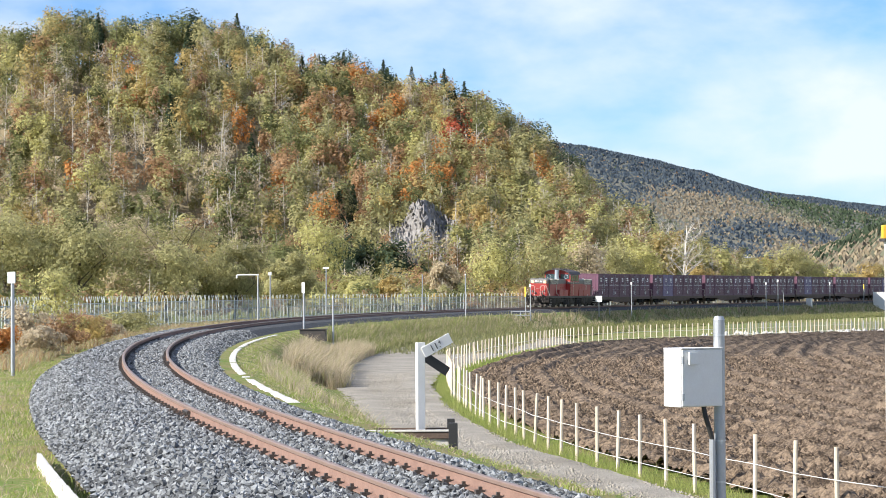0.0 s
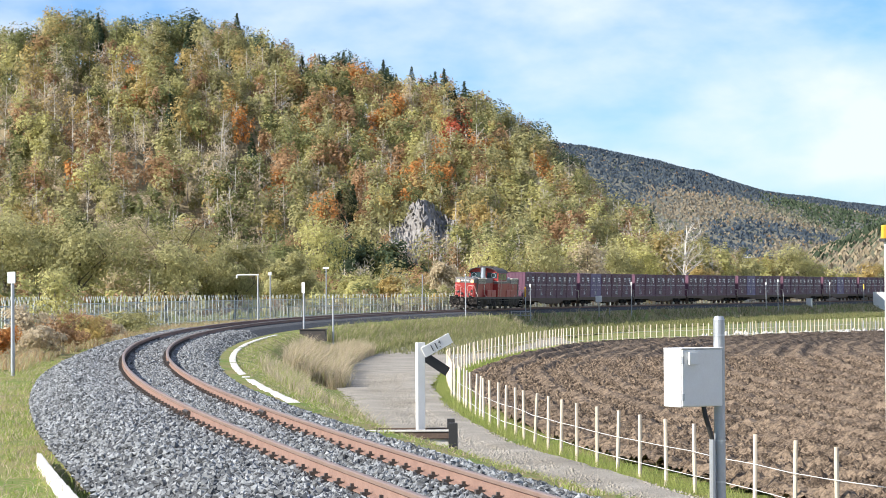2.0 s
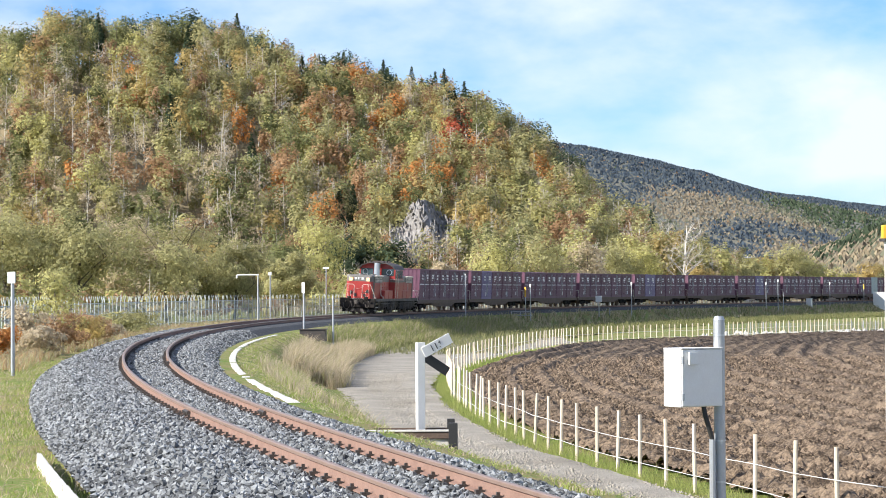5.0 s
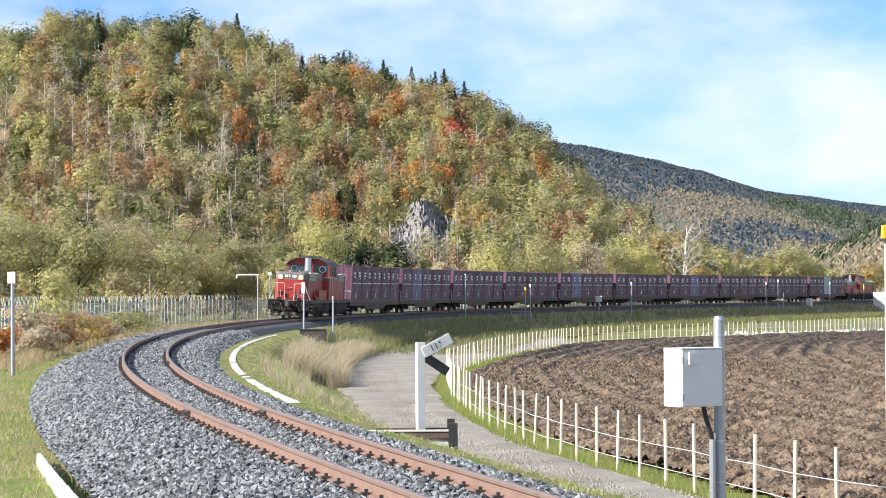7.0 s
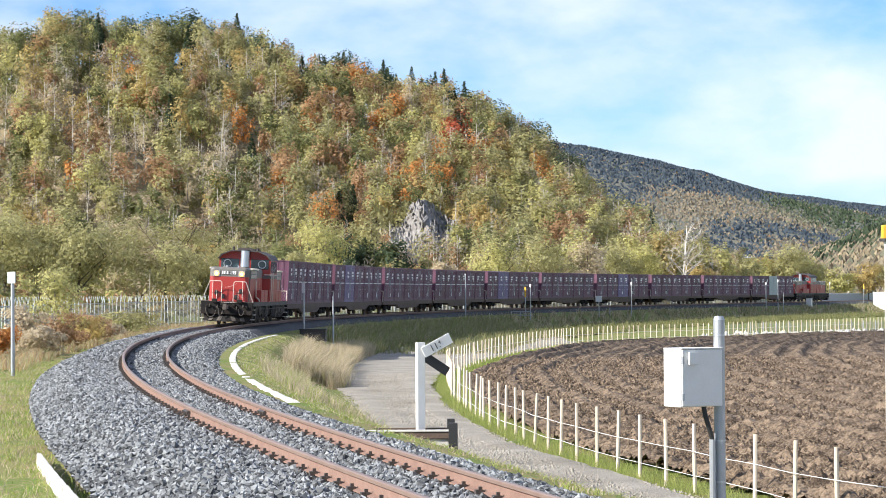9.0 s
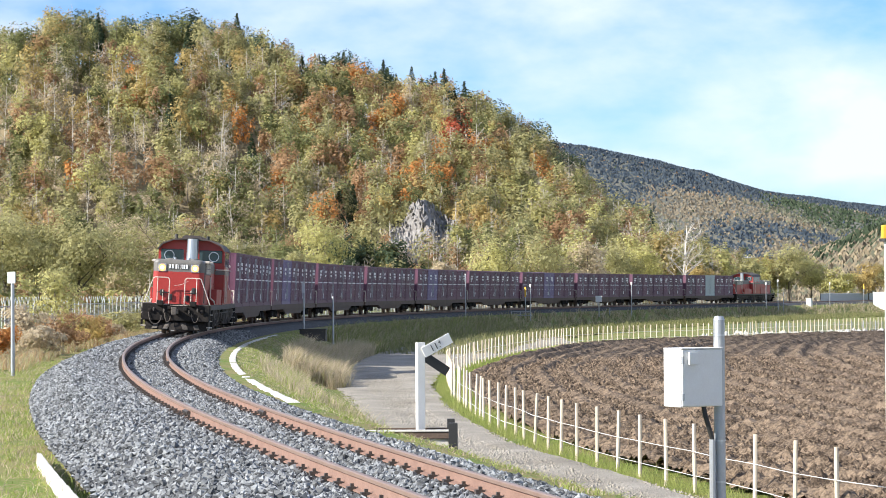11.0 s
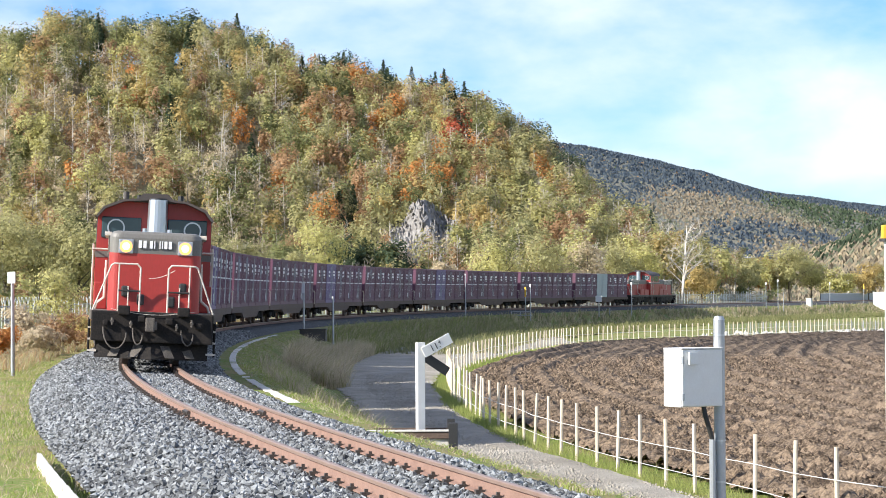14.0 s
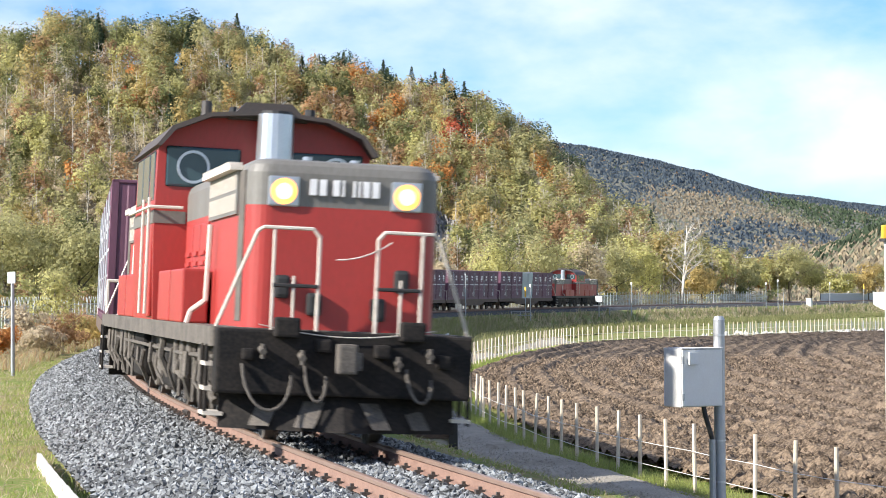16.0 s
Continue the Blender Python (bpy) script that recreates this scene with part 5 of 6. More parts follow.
        # hood: red below, grey band and top above
        x0, x1 = sorted((d * 1.62, d * 8.08))
        bm = bmesh.new()
        loft(bm, x0, x1, -1.0, 1.0, [(1.18, 0.0), (2.44, 0.0)], 0.24, 7)
        hood = part("hood", bm, M["loco_red"], lo, "red engine hood")
        bm = bmesh.new()
        loft(bm, x0, x1, -1.0, 1.0, [(2.44, 0.0), (2.78, 0.0), (2.86, 0.03), (2.905, 0.08), (2.925, 0.16)], 0.24, 7)
        part("hood_top", bm, M["loco_grey"], hood, "grey hood top and band")
        for yy, zz in ((-0.62, 1.62), (0.62, 1.72), (-0.28, 1.45), (0.38, 1.42)):
            bm = bmesh.new()
            box(bm, min(d * 8.06, d * 8.16), max(d * 8.06, d * 8.16), yy - 0.08, yy + 0.08, zz - 0.13, zz + 0.11, 0.04)
            part("hose_hook", bm, M["black"], hood, "black hose bracket")
        for sg in (-1, 1):
            bm = bmesh.new()
            ya, yb = sorted((sg * 0.995, sg * 1.012))
            box(bm, min(d * 7.42, d * 7.86), max(d * 7.42, d * 7.86), ya, yb, 1.24, 2.80, 0.006)
            part("corner_panel", bm, M["frame_dust"], hood, "dusty dark corner panel")
        # lamps and plate of figures
        for yy in (-0.64, 0.64):
            bm = bmesh.new()
            x0, x1 = sorted((d * 8.05, d * 8.115))
            box(bm, x0, x1, yy - 0.16, yy + 0.16, 2.43, 2.74, 0.02)
            lamp = part("headlamp", bm, M["chrome"], hood, "square chrome headlamp housing")
            bm = bmesh.new()
            rod(bm, (d * 8.07, yy, 2.585), (d * 8.124, yy, 2.585), 0.135, 20)
            part("reflector", bm, M["reflector"] if (lit and d > 0) else M["galvanised"], lamp)
            bm = bmesh.new()
            rod(bm, (d * 8.07, yy, 2.585), (d * 8.135, yy, 2.585), 0.085, 16)
            part("lens", bm, M["lamp_glow"] if (lit and d > 0) else M["chrome"], lamp, "glowing lamp lens" if lit and d > 0 else "unlit lamp lens")
        for start, widths in ((-0.37, (0.07, 0.07)), (-0.13, (0.065, 0.022)), (0.08, (0.022, 0.022, 0.065, 0.07))):
            for w in widths:
                bm = bmesh.new()
                plain_bars(bm, d * 8.10, start, 2.56, (w,), 0.165, 0.03)
                part("plate_bar", bm, M["container_white"], hood, "raised white bar")
                start += w + 0.03
        # radiators on both sides
        for sg in (-1, 1):
            x0, x1 = sorted((d * 4.7, d * 7.35))
            bm = bmesh.new()
            y0, y1 = sorted((sg * 0.99, sg * 1.03))
            box(bm, x0, x1, y0, y1, 2.36, 2.82)
            rad = part("radiator", bm, M["loco_grey"], hood, "dusty louvred radiator panel")
            bm = bmesh.new()
            for k in range(22):
                ya, yb = sorted((sg * 1.025, sg * 1.036))
                xa = x0 + 0.06 + k * (x1 - x0 - 0.12) / 22
                for za, zb in ((2.40, 2.58), (2.62, 2.79)):
                    box(bm, xa, xa + 0.045, ya, yb, za, zb)
            part("louvre", bm, M["handrail"], rad, "pale upright louvre bars")
            bm = bmesh.new()
            ya, yb = sorted((sg * 0.97, sg * 1.12))
            box(bm, x0 - 0.05, x1 + 0.05, ya, yb, 2.82, 2.87)
            for k in range(9):
                xa = x0 + k * (x1 - x0) / 9
                box(bm, xa, xa + 0.16, ya, yb, 2.87, 2.91)
            part("gutter", bm, M["handrail"], rad, "pale radiator gutter")
            for k in range(3):
                xa = d * (2.2 + k * 0.82)
                bm = bmesh.new()
                ya, yb = sorted((sg * 0.995, sg * 1.025))
                box(bm, min(xa, xa + d * 0.74), max(xa, xa + d * 0.74), ya, yb, 1.32, 2.36, 0.01)
                for q in range(5):
                    box(bm, min(xa + d * 0.12, xa + d * 0.62), max(xa + d * 0.12, xa + d * 0.62), min(sg * 1.02, sg * 1.05), max(sg * 1.02, sg * 1.05), 1.5 + q * 0.12, 1.55 + q * 0.12)
                part("hood_door", bm, M["loco_red"], hood)
            # boxes on the running board
            for xa, xb in ((2.0, 3.5), (3.62, 5.1)):
                bm = bmesh.new()
                ya, yb = sorted((sg * 1.04, sg * 1.34))
                box(bm, min(d * xa, d * xb), max(d * xa, d * xb), ya, yb, 1.18, 1.80, 0.025)
                part("battery_box", bm, M["loco_red"], lo, "red box on the running board")
            bm = bmesh.new()
            bent_rod(bm, [(d * 5.35, sg * 1.30, 1.18), (d * 5.35, sg * 1.26, 1.32), (d * 5.4, sg * 1.10, 1.45), (d * 5.4, sg * 1.08, 2.3)], 0.03)
            part("drain_pipe", bm, M["handrail"], lo, "pale drain pipe")
            # handrails at the ends
            inner, outer = sg * 0.30, sg * 0.93
            bm = bmesh.new()
            bent_rod(bm, [(d * 8.46, inner, 1.16), (d * 8.46, inner, 2.12), (d * 8.46, inner + sg * 0.07, 2.2), (d * 8.46, outer - sg * 0.06, 2.2), (d * 8.44, outer, 2.16), (d * 8.30, sg * 1.30, 1.18)], 0.019)
            rod(bm, (d * 8.46, sg * 0.76, 1.16), (d * 8.46, sg * 0.76, 2.2), 0.016, 6)
            rod(bm, (d * 8.46, sg * 0.55, 1.16), (d * 8.46, sg * 0.55, 1.72), 0.014, 6)
            part("handrail", bm, M["handrail"], lo, "pale end handrail")
            bm = bmesh.new()
            rod(bm, (d * 8.47, inner, 1.62), (d * 8.47, sg * 0.76, 1.62), 0.02, 6)
            part("shelf_bar", bm, M["black"], lo)
            bm = bmesh.new()
            for xa in (7.76, 8.18):
                rod(bm, (d * xa, sg * 1.36, 0.25), (d * xa, sg * 1.36, 1.0), 0.022, 6)
            part("step_rail", bm, M["frame_black"], lo)
            for q in range(3):
                bm = bmesh.new()
                box(bm, min(d * 7.75, d * 8.2), max(d * 7.75, d * 8.2), min(sg * 1.18, sg * 1.38), max(sg * 1.18, sg * 1.38), 0.28 + q * 0.25, 0.32 + q * 0.25)
                part("step", bm, M["handrail"], lo, "pale corner step")
        bm = bmesh.new()
        bent_rod(bm, [(d * 8.47, -0.12 + 0.07 * q, 1.90 + 0.20 * (q / 8) ** 2) for q in range(9)], 0.008, 5)
        part("chain", bm, M["handrail"], lo, "thin pale chain")
        bm = bmesh.new()
        bent_rod(bm, [(d * 8.60, -0.9 + 0.15 * q, 1.22 - 0.10 * math.sin(math.pi * q / 12)) for q in range(13)], 0.006, 5)
        part("jumper_cable", bm, M["handrail"], lo, "thin pale jumper cable")
    # cab
    prof = []
    for yy, zz in ((-1.36, 1.18), (1.36, 1.18), (1.40, 2.3), (1.38, 3.40), (1.20, 3.62), (0.75, 3.80), (0.0, 3.86), (-0.75, 3.80), (-1.20, 3.62), (-1.38, 3.40), (-1.40, 2.3)):
        prof.append((yy, zz))
    bm = bmesh.new()
    extrude_profile(bm, prof, -1.6, 1.6)
    cab = part("cab", bm, M["loco_red"], lo, "red driver's cab")
    bm = bmesh.new()
    roof = [(1.44, 3.40), (1.24, 3.66), (0.78, 3.85), (0.0, 3.92), (-0.78, 3.85), (-1.24, 3.66), (-1.44, 3.40), (-1.38, 3.39), (-1.20, 3.61), (-0.75, 3.80), (0, 3.86), (0.75, 3.80), (1.20, 3.61), (1.38, 3.39)]
    extrude_profile(bm, roof, -2.0, 2.0)
    for dd in (-1, 1):
        box(bm, dd * 0.5 - 0.25, dd * 0.5 + 0.25, -0.3, 0.3, 3.88, 4.0, 0.03)
    part("roof", bm, M["loco_roof"], cab, "black cab roof with overhanging visor")
    for sg in (-1, 1):
        bm = bmesh.new()
        y0, y1 = sorted((sg * 1.385, sg * 1.412))
        box(bm, -1.61, 1.61, y0, y1, 2.42, 2.58)
        part("band", bm, M["loco_grey"], cab, "grey waist band")
        for dd in (-1, 1):
            bm = bmesh.new()
            y0, y1 = sorted((sg * 1.0, sg * 1.395))
            x0, x1 = sorted((dd * 1.59, dd * 1.612))
            box(bm, x0, x1, y0, y1, 2.42, 2.58)
            part("band", bm, M["loco_grey"], cab, "grey waist band")
    for dd in (-1, 1):
        for sg in (-1, 1):
            bm = bmesh.new()
            x0, x1 = sorted((dd * 1.59, dd * 1.625))
            y0, y1 = sorted((sg * 0.32, sg * 1.28))
            box(bm, x0, x1, y0, y1, 2.90, 3.42, 0.03)
            win = part("window", bm, M["glass"], cab, "dark cab window")
            bm = bmesh.new()
            segs, R0, R1 = 24, 0.215, 0.18
            ring = []
            for k in range(segs):
                a = 2 * math.pi * k / segs
                ring.append([bm.verts.new((dd * xx, sg * 0.93 + rr * math.cos(a), 3.16 + rr * math.sin(a))) for xx, rr in ((1.62, R0), (1.65, R0), (1.65, R1), (1.62, R1))])
            for k in range(segs):
                for q in range(4):
                    bm.faces.new((ring[k][q], ring[k][(q + 1) % 4], ring[(k + 1) % segs][(q + 1) % 4], ring[(k + 1) % segs][q]))
            part("clear_view_screen", bm, M["chrome"], win, "round spinning-glass rim")
    for sg in (-1, 1):
        for xa, xb in ((-1.35, -0.45), (-0.35, 0.55), (0.75, 1.35)):
            bm = bmesh.new()
            y0, y1 = sorted((sg * 1.37, sg * 1.402))
            box(bm, xa, xb, y0, y1, 2.72, 3.36, 0.02)
            part("window", bm, M["glass"], cab, "dark cab side window")
        bm = bmesh.new()
        y0, y1 = sorted((sg * 1.37, sg * 1.408))
        box(bm, 0.72, 1.42, y0, y1, 1.22, 2.40, 0.01)
        part("cab_door", bm, M["loco_red"], cab)
        bm = bmesh.new()
        for xa in (1.5, 0.62):
            rod(bm, (xa, sg * 1.46, 1.25), (xa, sg * 1.46, 2.75), 0.02, 6)
        bent_rod(bm, [(-1.55, sg * 1.47, 2.62), (1.75, sg * 1.47, 2.62), (1.75, sg * 1.05, 2.62)], 0.022)
        part("cab_handrail", bm, M["handrail"], cab, "pale cab handrails")
    # exhaust stacks, horns, vents
    for dd in (-1, 1):
        bm = bmesh.new()
        rod(bm, (dd * 2.05, 0.06, 2.88), (dd * 2.05, 0.06, 3.86), 0.25, 20, 0.23)
        part("exhaust_pipe", bm, M["chrome"], lo, "dull silver exhaust pipe")
        bm = bmesh.new()
        rod(bm, (dd * 2.05, 0.06, 3.84), (dd * 2.05, 0.06, 3.90), 0.20, 16)
        part("pipe_mouth", bm, M["black"], lo)
        bm = bmesh.new()
        extrude_profile(bm, [(-0.52, 3.80), (0.52, 3.80), (0.30, 4.02), (-0.30, 4.02)], min(dd * 1.5, dd * 1.84), max(dd * 1.5, dd * 1.84))
        part("visor", bm, M["loco_roof"], cab, "black roof hump over the stack")
        for yy in (-0.5, 0.4):
            bm = bmesh.new()
            rod(bm, (dd * 5.0, yy, 2.9), (dd * 5.0, yy, 2.99), 0.22, 14)
            part("roof_fan_cover", bm, M["loco_grey"], lo)
        for xx, yy in ((7.0, -0.25), (6.8, 0.30)):
            bm = bmesh.new()
            rod(bm, (dd * xx, yy, 2.9), (dd * xx, yy, 3.02), 0.05, 8)
            part("horn", bm, M["chrome"], lo)
    bm = bmesh.new()
    rod(bm, (0.95, -0.72, 3.82), (0.95, -0.72, 4.08), 0.07, 10)
    part("aerial", bm, M["dark_steel"], cab, "grey roof aerial pod")
    bm = bmesh.new()
    rod(bm, (1.2, 0.62, 3.82), (1.2, 0.62, 4.02), 0.07, 8)
    rod(bm, (1.2, -0.40, 3.84), (1.2, -0.40, 4.0), 0.05, 8)
    part("whistle", bm, M["black"], cab)
    # bogies: outer two with driven axles, one in the middle
    wheel = bpy.data.meshes.new("wheelset")
    b2 = wheel_mesh(0.43)
    b2.to_mesh(wheel)
    b2.free()
    wheel.materials.append(M["frame_dust"])
    sets = []
    for cx, span in ((6.0, 1.1), (0.0, 0.8), (-6.0, 1.1)):
        bm = bmesh.new()
        for sg in (-1, 1):
            y0, y1 = sorted((sg * 0.82, sg * 1.0))
            box(bm, cx - span - 0.75, cx + span + 0.75, y0, y1, 0.46, 0.70, 0.03)
            for ax in (-span, span):
                box(bm, cx + ax - 0.17, cx + ax + 0.17, sg * 0.95 - 0.13, sg * 0.95 + 0.13, 0.26, 0.62, 0.04)
                for q in (-0.42, 0.42):
                    rod(bm, (cx + ax + q, sg * 1.02, 0.5), (cx + ax + q, sg * 1.02, 0.95), 0.10, 10)
            box(bm, cx - 0.3, cx + 0.3, sg * 0.95 - 0.16, sg * 0.95 + 0.16, 0.4, 0.95, 0.03)
        box(bm, cx - 0.35, cx + 0.35, -0.85, 0.85, 0.5, 0.74)
        part("bogie_frame", bm, M["frame_dust"], lo, "dusty grey bogie frame")
        for ax in (-span, span):
            w = new("wheelset", wheel)
            w.parent = lo
            w.location = (cx + ax, 0, 0.43)
            sets.append(w)
    for sg in (-1, 1):
        for xa, xb in ((1.6, 3.2), (-3.2, -1.6)):
            bm = bmesh.new()
            box(bm, xa, xb, min(sg * 0.6, sg * 1.2), max(sg * 0.6, sg * 1.2), 0.35, 0.96, 0.05)
            part("fuel_tank", bm, M["frame_black"], lo, "black fuel tank")
    for sg in (-1, 1):
        bm = bmesh.new()
        bent_rod(bm, [(-7.8, sg * 1.22, 0.86), (-4.5, sg * 1.24, 0.82), (4.5, sg * 1.24, 0.82), (7.6, sg * 1.22, 0.86)], 0.025)
        for xa in (7.2, 6.4, 5.2, 4.4, -7.2, -6.4, -5.2, -4.4, 3.6, -3.6):
            box(bm, xa - 0.12, xa + 0.12, sg * 1.16 - 0.1, sg * 1.16 + 0.1, 0.55, 0.97, 0.03)
            rod(bm, (xa + 0.25, sg * 1.2, 0.3), (xa + 0.3, sg * 1.2, 0.95), 0.03, 6)
        rr = random.Random(5)
        for q in range(16):
            xa = -7.4 + q * 0.98 + rr.uniform(-0.2, 0.2)
            za, zb = rr.uniform(0.22, 0.5), rr.uniform(0.7, 0.98)
            bent_rod(bm, [(xa, sg * 1.27, zb), (xa + rr.uniform(-0.15, 0.15), sg * 1.29, (za + zb) / 2), (xa + rr.uniform(-0.3, 0.3), sg * 1.18, za)], rr.choice([0.018, 0.03, 0.045]))
        part("sand_pipe", bm, M["frame_dust"], lo, "dusty pipes and sandboxes")
    return lo, sets


def make_wagon():
    wg = thing("flat_wagon", "long dark brown container flat wagon on two bogies", "wagon", group="wagons of the train")
    bm = bmesh.new()
    for sg in (-1, 1):
        prof = [(sg * 1.10, 0.72), (sg * 1.24, 0.72), (sg * 1.24, 1.0), (sg * 1.10, 1.0)]
        extrude_profile(bm, prof, -9.85, 9.85)
        for k in range(9):
            x = -4.4 + k * 1.1
            box(bm, x - 0.06, x + 0.06, min(sg * 0.4, sg * 1.15), max(sg * 0.4, sg * 1.15), 0.55, 0.72)
    box(bm, -9.85, 9.85, -0.22, 0.22, 0.66, 0.98)
    for x in (-9.8, -7.1, -3.6, 0, 3.6, 7.1, 9.8):
        box(bm, x - 0.12, x + 0.12, -1.2, 1.2, 0.72, 0.98)
    box(bm, -9.85, 9.85, -1.1, 1.1, 0.975, 1.0)
    part("underframe", bm, M["wagon_brown"], wg)
    for sg in (-1, 1):
        bm = bmesh.new()
        extrude_profile(bm, [(-4.6, 0.73), (-3.4, 0.44), (3.4, 0.44), (4.6, 0.73)], sg * 1.12 - 0.05, sg * 1.12 + 0.05, axis="y")
        part("side_sill", bm, M["wagon_brown"], wg)
    bm = bmesh.new()
    box(bm, 0.8, 2.0, -1.0, -0.3, 0.30, 0.7, 0.03)
    part("brake_box", bm, M["frame_black"], wg)
    bm = bmesh.new()
    rod(bm, (-2.0, 0.4, 0.5), (-1.0, 0.4, 0.5), 0.2, 12)
    part("air_tank", bm, M["frame_black"], wg)
    wheel = bpy.data.meshes.new("wheelset")
    b2 = wheel_mesh(0.43)
    b2.to_mesh(wheel)
    b2.free()
    wheel.materials.append(M["wagon_brown"])
    for cx in (-7.1, 7.1):
        bm = bmesh.new()
        for sg in (-1, 1):
            box(bm, cx - 1.25, cx + 1.25, sg * 0.92 - 0.07, sg * 0.92 + 0.07, 0.40, 0.60, 0.03)
            for ax in (-0.95, 0.95):
                box(bm, cx + ax - 0.16, cx + ax + 0.16, sg * 0.94 - 0.1, sg * 0.94 + 0.1, 0.28, 0.6, 0.03)
            rod(bm, (cx, sg * 0.93, 0.35), (cx, sg * 0.93, 0.75), 0.16, 10)
        box(bm, cx - 0.2, cx + 0.2, -0.9, 0.9, 0.45, 0.74)
        part("bogie_frame", bm, M["frame_black"], wg)
        for ax in (-0.95, 0.95):
            w = new("wheelset", wheel)
            w.parent = wg
            w.location = (cx + ax, 0, 0.43)
    for d in (-1, 1):
        bm = bmesh.new()
        a, b = sorted((d * 9.85, d * 10.2))
        box(bm, a, b, -0.09, 0.09, 0.78, 0.96, 0.02)
        part("coupler", bm, M["dark_steel"], wg)
    for sg in (-1, 1):
        bm = bmesh.new()
        bent_rod(bm, [(9.93, sg * 0.7, 0.95), (9.93, sg * 0.7, 1.75), (9.93, sg * 1.22, 1.75), (9.93, sg * 1.22, 0.95)], 0.03)
        part("end_railing", bm, M["handrail"], wg, "pale yellow end railing")
    return wg


def make_container(label, material, category="container", marks=True):
    """A 12-foot freight container with ribbed sides, doors and white markings."""
    ct = thing("freight_container", label, category, group="containers on the train")
    L2, W2, H = 1.855, 1.225, 2.53
    bm = bmesh.new()
    box(bm, -L2 + 0.03, L2 - 0.03, -W2 + 0.03, W2 - 0.03, 0.06, H - 0.03)
    part("body", bm, material, ct)
    bm = bmesh.new()
    box(bm, -L2, L2, -W2, W2, H - 0.06, H, 0.015)
    part("roof", bm, material, ct)
    bm = bmesh.new()
    box(bm, -L2, L2, -W2, W2, 0.0, 0.13)
    part("base", bm, material, ct)
    for x in (-1, 1):
        for y in (-1, 1):
            bm = bmesh.new()
            box(bm, x * (L2 - 0.06) - 0.06, x * (L2 - 0.06) + 0.06, y * (W2 - 0.06) - 0.06, y * (W2 - 0.06) + 0.06, 0.0, H)
            part("corner_post", bm, material, ct)
    for y in (-1, 1):
        for x0, x1 in ((-1.68, -0.02), (0.02, 1.68)):
            bm = bmesh.new()
            a, b = sorted((y * (W2 - 0.03), y * (W2 - 0.008)))
            # one pressed sheet with shallow upright ribs
            outer = [(x0, b if y > 0 else a)]
            for k in range(5):
                xx = x0 + 0.16 + k * 0.33
                f0, f1 = y * (W2 - 0.008), y * (W2 + 0.006)
                outer += [(xx, f0), (xx + 0.02, f1), (xx + 0.08, f1), (xx + 0.10, f0)]
            outer += [(x1, y * (W2 - 0.008)), (x1, y * (W2 - 0.03)), (x0, y * (W2 - 0.03))]
            extrude_profile(bm, outer, 0.18, H - 0.1, axis="z")
            door = part("side_door", bm, material, ct)
            bm = bmesh.new()
            for xx in ((x1 - 0.2) if x0 < 0 else (x0 + 0.2),):
                rod(bm, (xx, y * (W2 + 0.015), 0.2), (xx, y * (W2 + 0.015), H - 0.15), 0.018, 6)
            part("lock_rod", bm, M["galvanised"], door)
        if marks:
            bm = bmesh.new()
            a, b = sorted((y * (W2 + 0.008), y * (W2 + 0.014)))

            def slant(x0, w, z0, h, k=0.08):
                v = [bm.verts.new((xx, yy, zz)) for yy in (a, b) for xx, zz in ((x0, z0), (x0 + w, z0), (x0 + w + k, z0 + h), (x0 + k, z0 + h))]
                for f in ((0, 1, 2, 3), (4, 5, 6, 7), (0, 1, 5, 4), (1, 2, 6, 5), (2, 3, 7, 6), (3, 0, 4, 7)):
                    bm.faces.new([v[i] for i in f])
            slant(-1.25, 0.62, 1.95, 0.14)
            slant(-1.30, 0.58, 1.74, 0.14)
            slant(-1.22, 0.24, 1.58, 0.10)
            slant(0.62, 0.46, 1.92, 0.16)
            slant(0.58, 0.46, 1.68, 0.14)
            for x0, w in ((-1.62, 1.5), (0.1, 1.5)):
                box(bm, x0, x0 + w, a, b, 1.27, 1.325)
            for x0 in (-1.45, -0.5, 0.3, 1.3):
                box(bm, x0, x0 + 0.14, a, b, 0.82, 0.86)
            box(bm, 0.2, 0.42, a, b, 0.3, 0.62)
            part("marking", bm, M["container_white"], ct, "white stripe and blocks of lettering")
    for d in (-1, 1):
        bm = bmesh.new()
        outer = [(d * (L2 - 0.03), -1.1), (d * (L2 - 0.018), -1.1)]
        for k in range(6):
            yy = -0.96 + k * 0.35
            outer += [(d * (L2 - 0.018), yy), (d * (L2 - 0.002), yy + 0.03), (d * (L2 - 0.002), yy + 0.14), (d * (L2 - 0.018), yy + 0.17)]
        outer += [(d * (L2 - 0.018), 1.1), (d * (L2 - 0.03), 1.1)]
        extrude_profile(bm, outer, 0.18, H - 0.1, axis="z")
        part("end_wall", bm, material, ct)
    return ct


lead, lead_wheels = make_loco("red diesel locomotive with grey band and lit headlamps", True)
tail, tail_wheels = make_loco("red diesel locomotive pushing at the rear, lamps unlit", False)
wagon = make_wagon()
wagons = [wagon] + [copy_thing(wagon, Matrix()) for _ in range(9)]
maroon = make_container("maroon steel container with white stripe and lettering", M["maroon"])
blue = make_container("faded blue container with white markings on a wagon", M["container_blue"])
grey = make_container("pale blue-grey container standing among maroon ones", M["container_grey"], marks=False)
special = {(1, 1): blue, (4, 1): copy_thing(blue, Matrix()), (6, 2): copy_thing(blue, Matrix()), (9, 2): grey}
loads = {(i, k): special.get((i, k)) or (maroon if (i, k) == (0, 0) else copy_thing(maroon, Matrix())) for i in range(10) for k in range(5)}


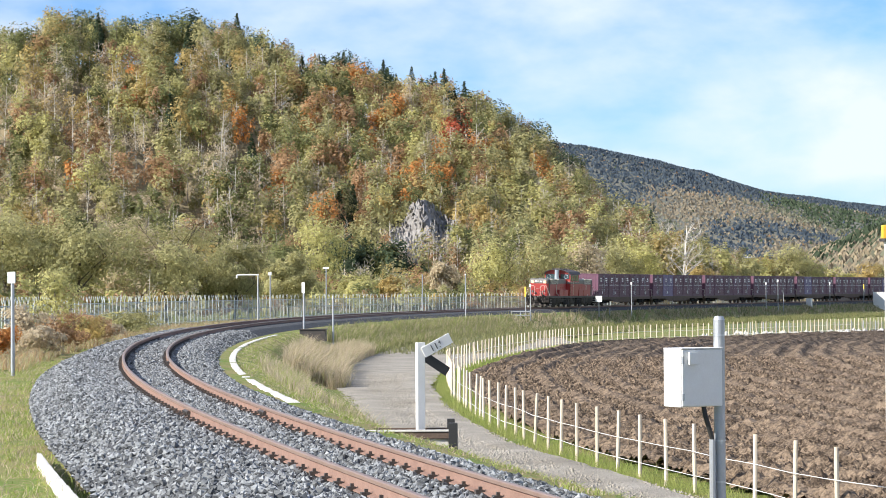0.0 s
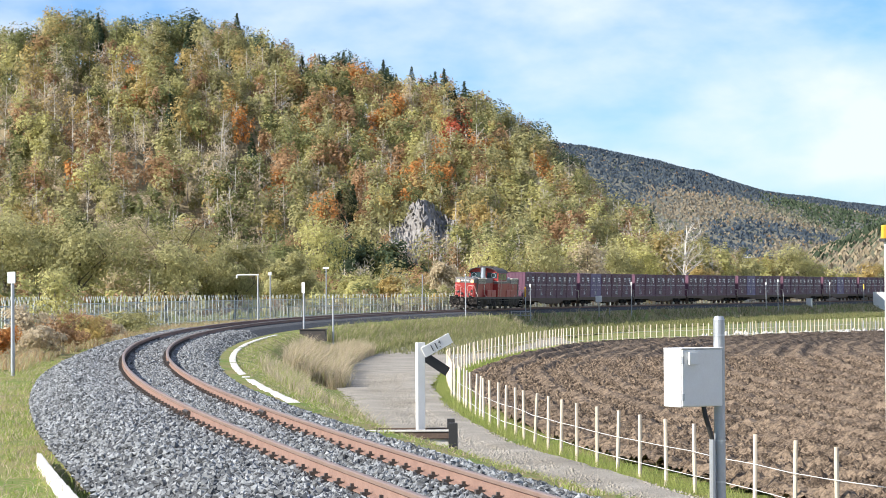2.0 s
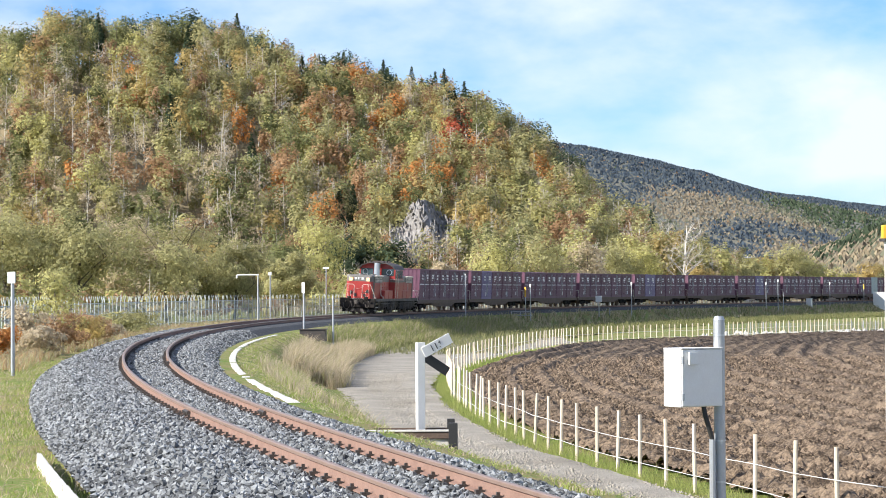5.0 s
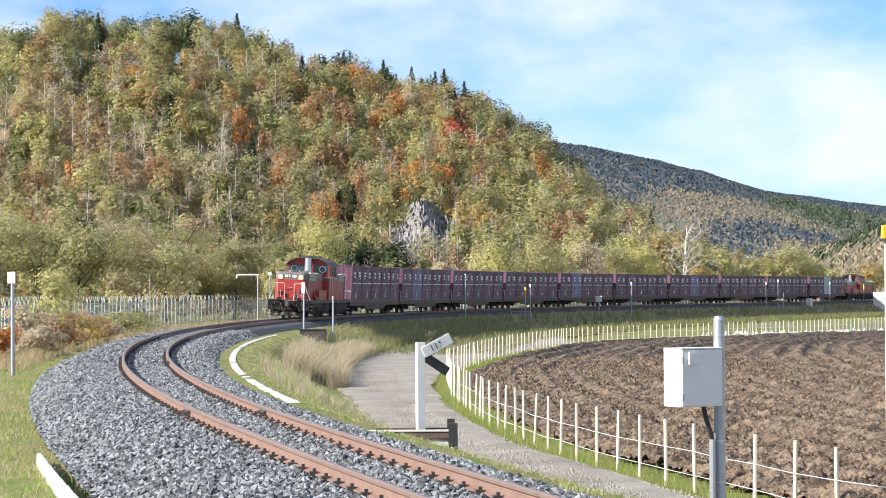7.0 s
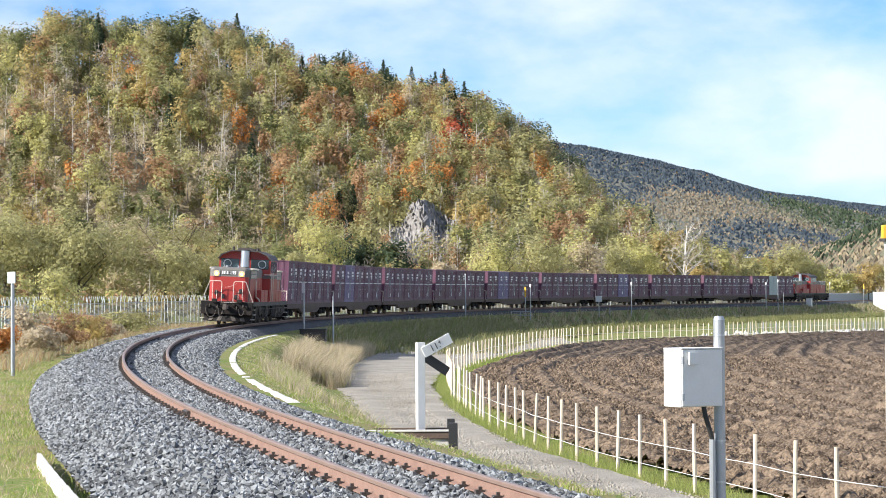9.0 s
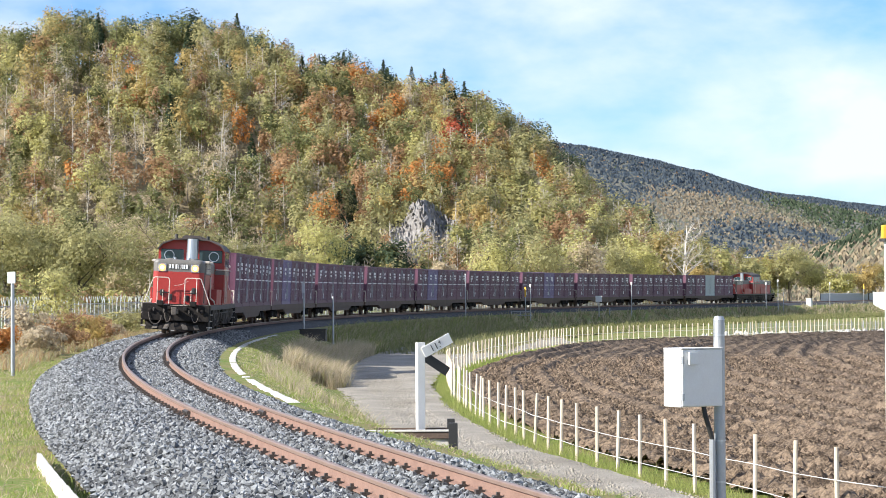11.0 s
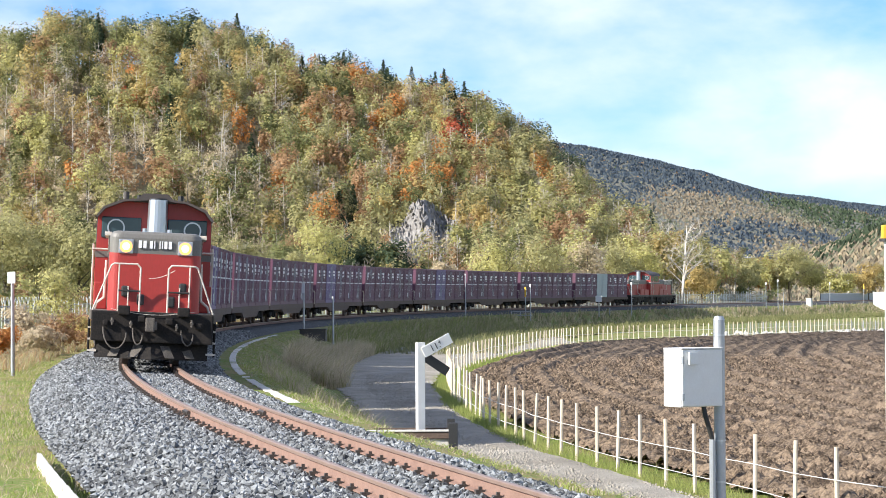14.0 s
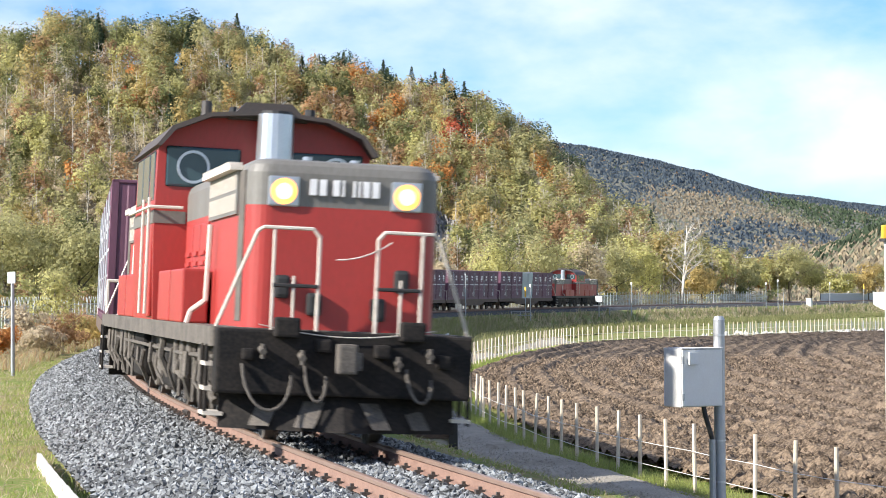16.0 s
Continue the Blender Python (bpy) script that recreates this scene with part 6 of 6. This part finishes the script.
def motions():
    """All that moves: the train runs along the line towards the camera."""
    walk(lead, [(t, car_pose(train_s(t) - 9, 6.0)) for t in ROW_TIMES])
    walk(tail, [(t, car_pose(train_s(t) + 213, 6.0)) for t in ROW_TIMES])
    turns = [i * 0.04 for i in range(401)]
    for w in lead_wheels:
        base = Matrix.Translation(w.location.copy())
        walk(w, [(t, base @ Matrix.Rotation((train_s(0) - train_s(t)) / 0.43, 4, "Y")) for t in turns])
    for i, wg in enumerate(wagons):
        poses = [(t, car_pose(train_s(t) + 20.4 * i + 10.2, 7.1)) for t in ROW_TIMES]
        walk(wg, poses)
        for k in range(5):
            shift = pose((2 - k) * 3.85, 0, 1.005, 0, 0, 180 if (i * 5 + k) % 3 == 1 else 0)
            walk(loads[i, k], [(t, m @ shift) for t, m in poses])


motions()
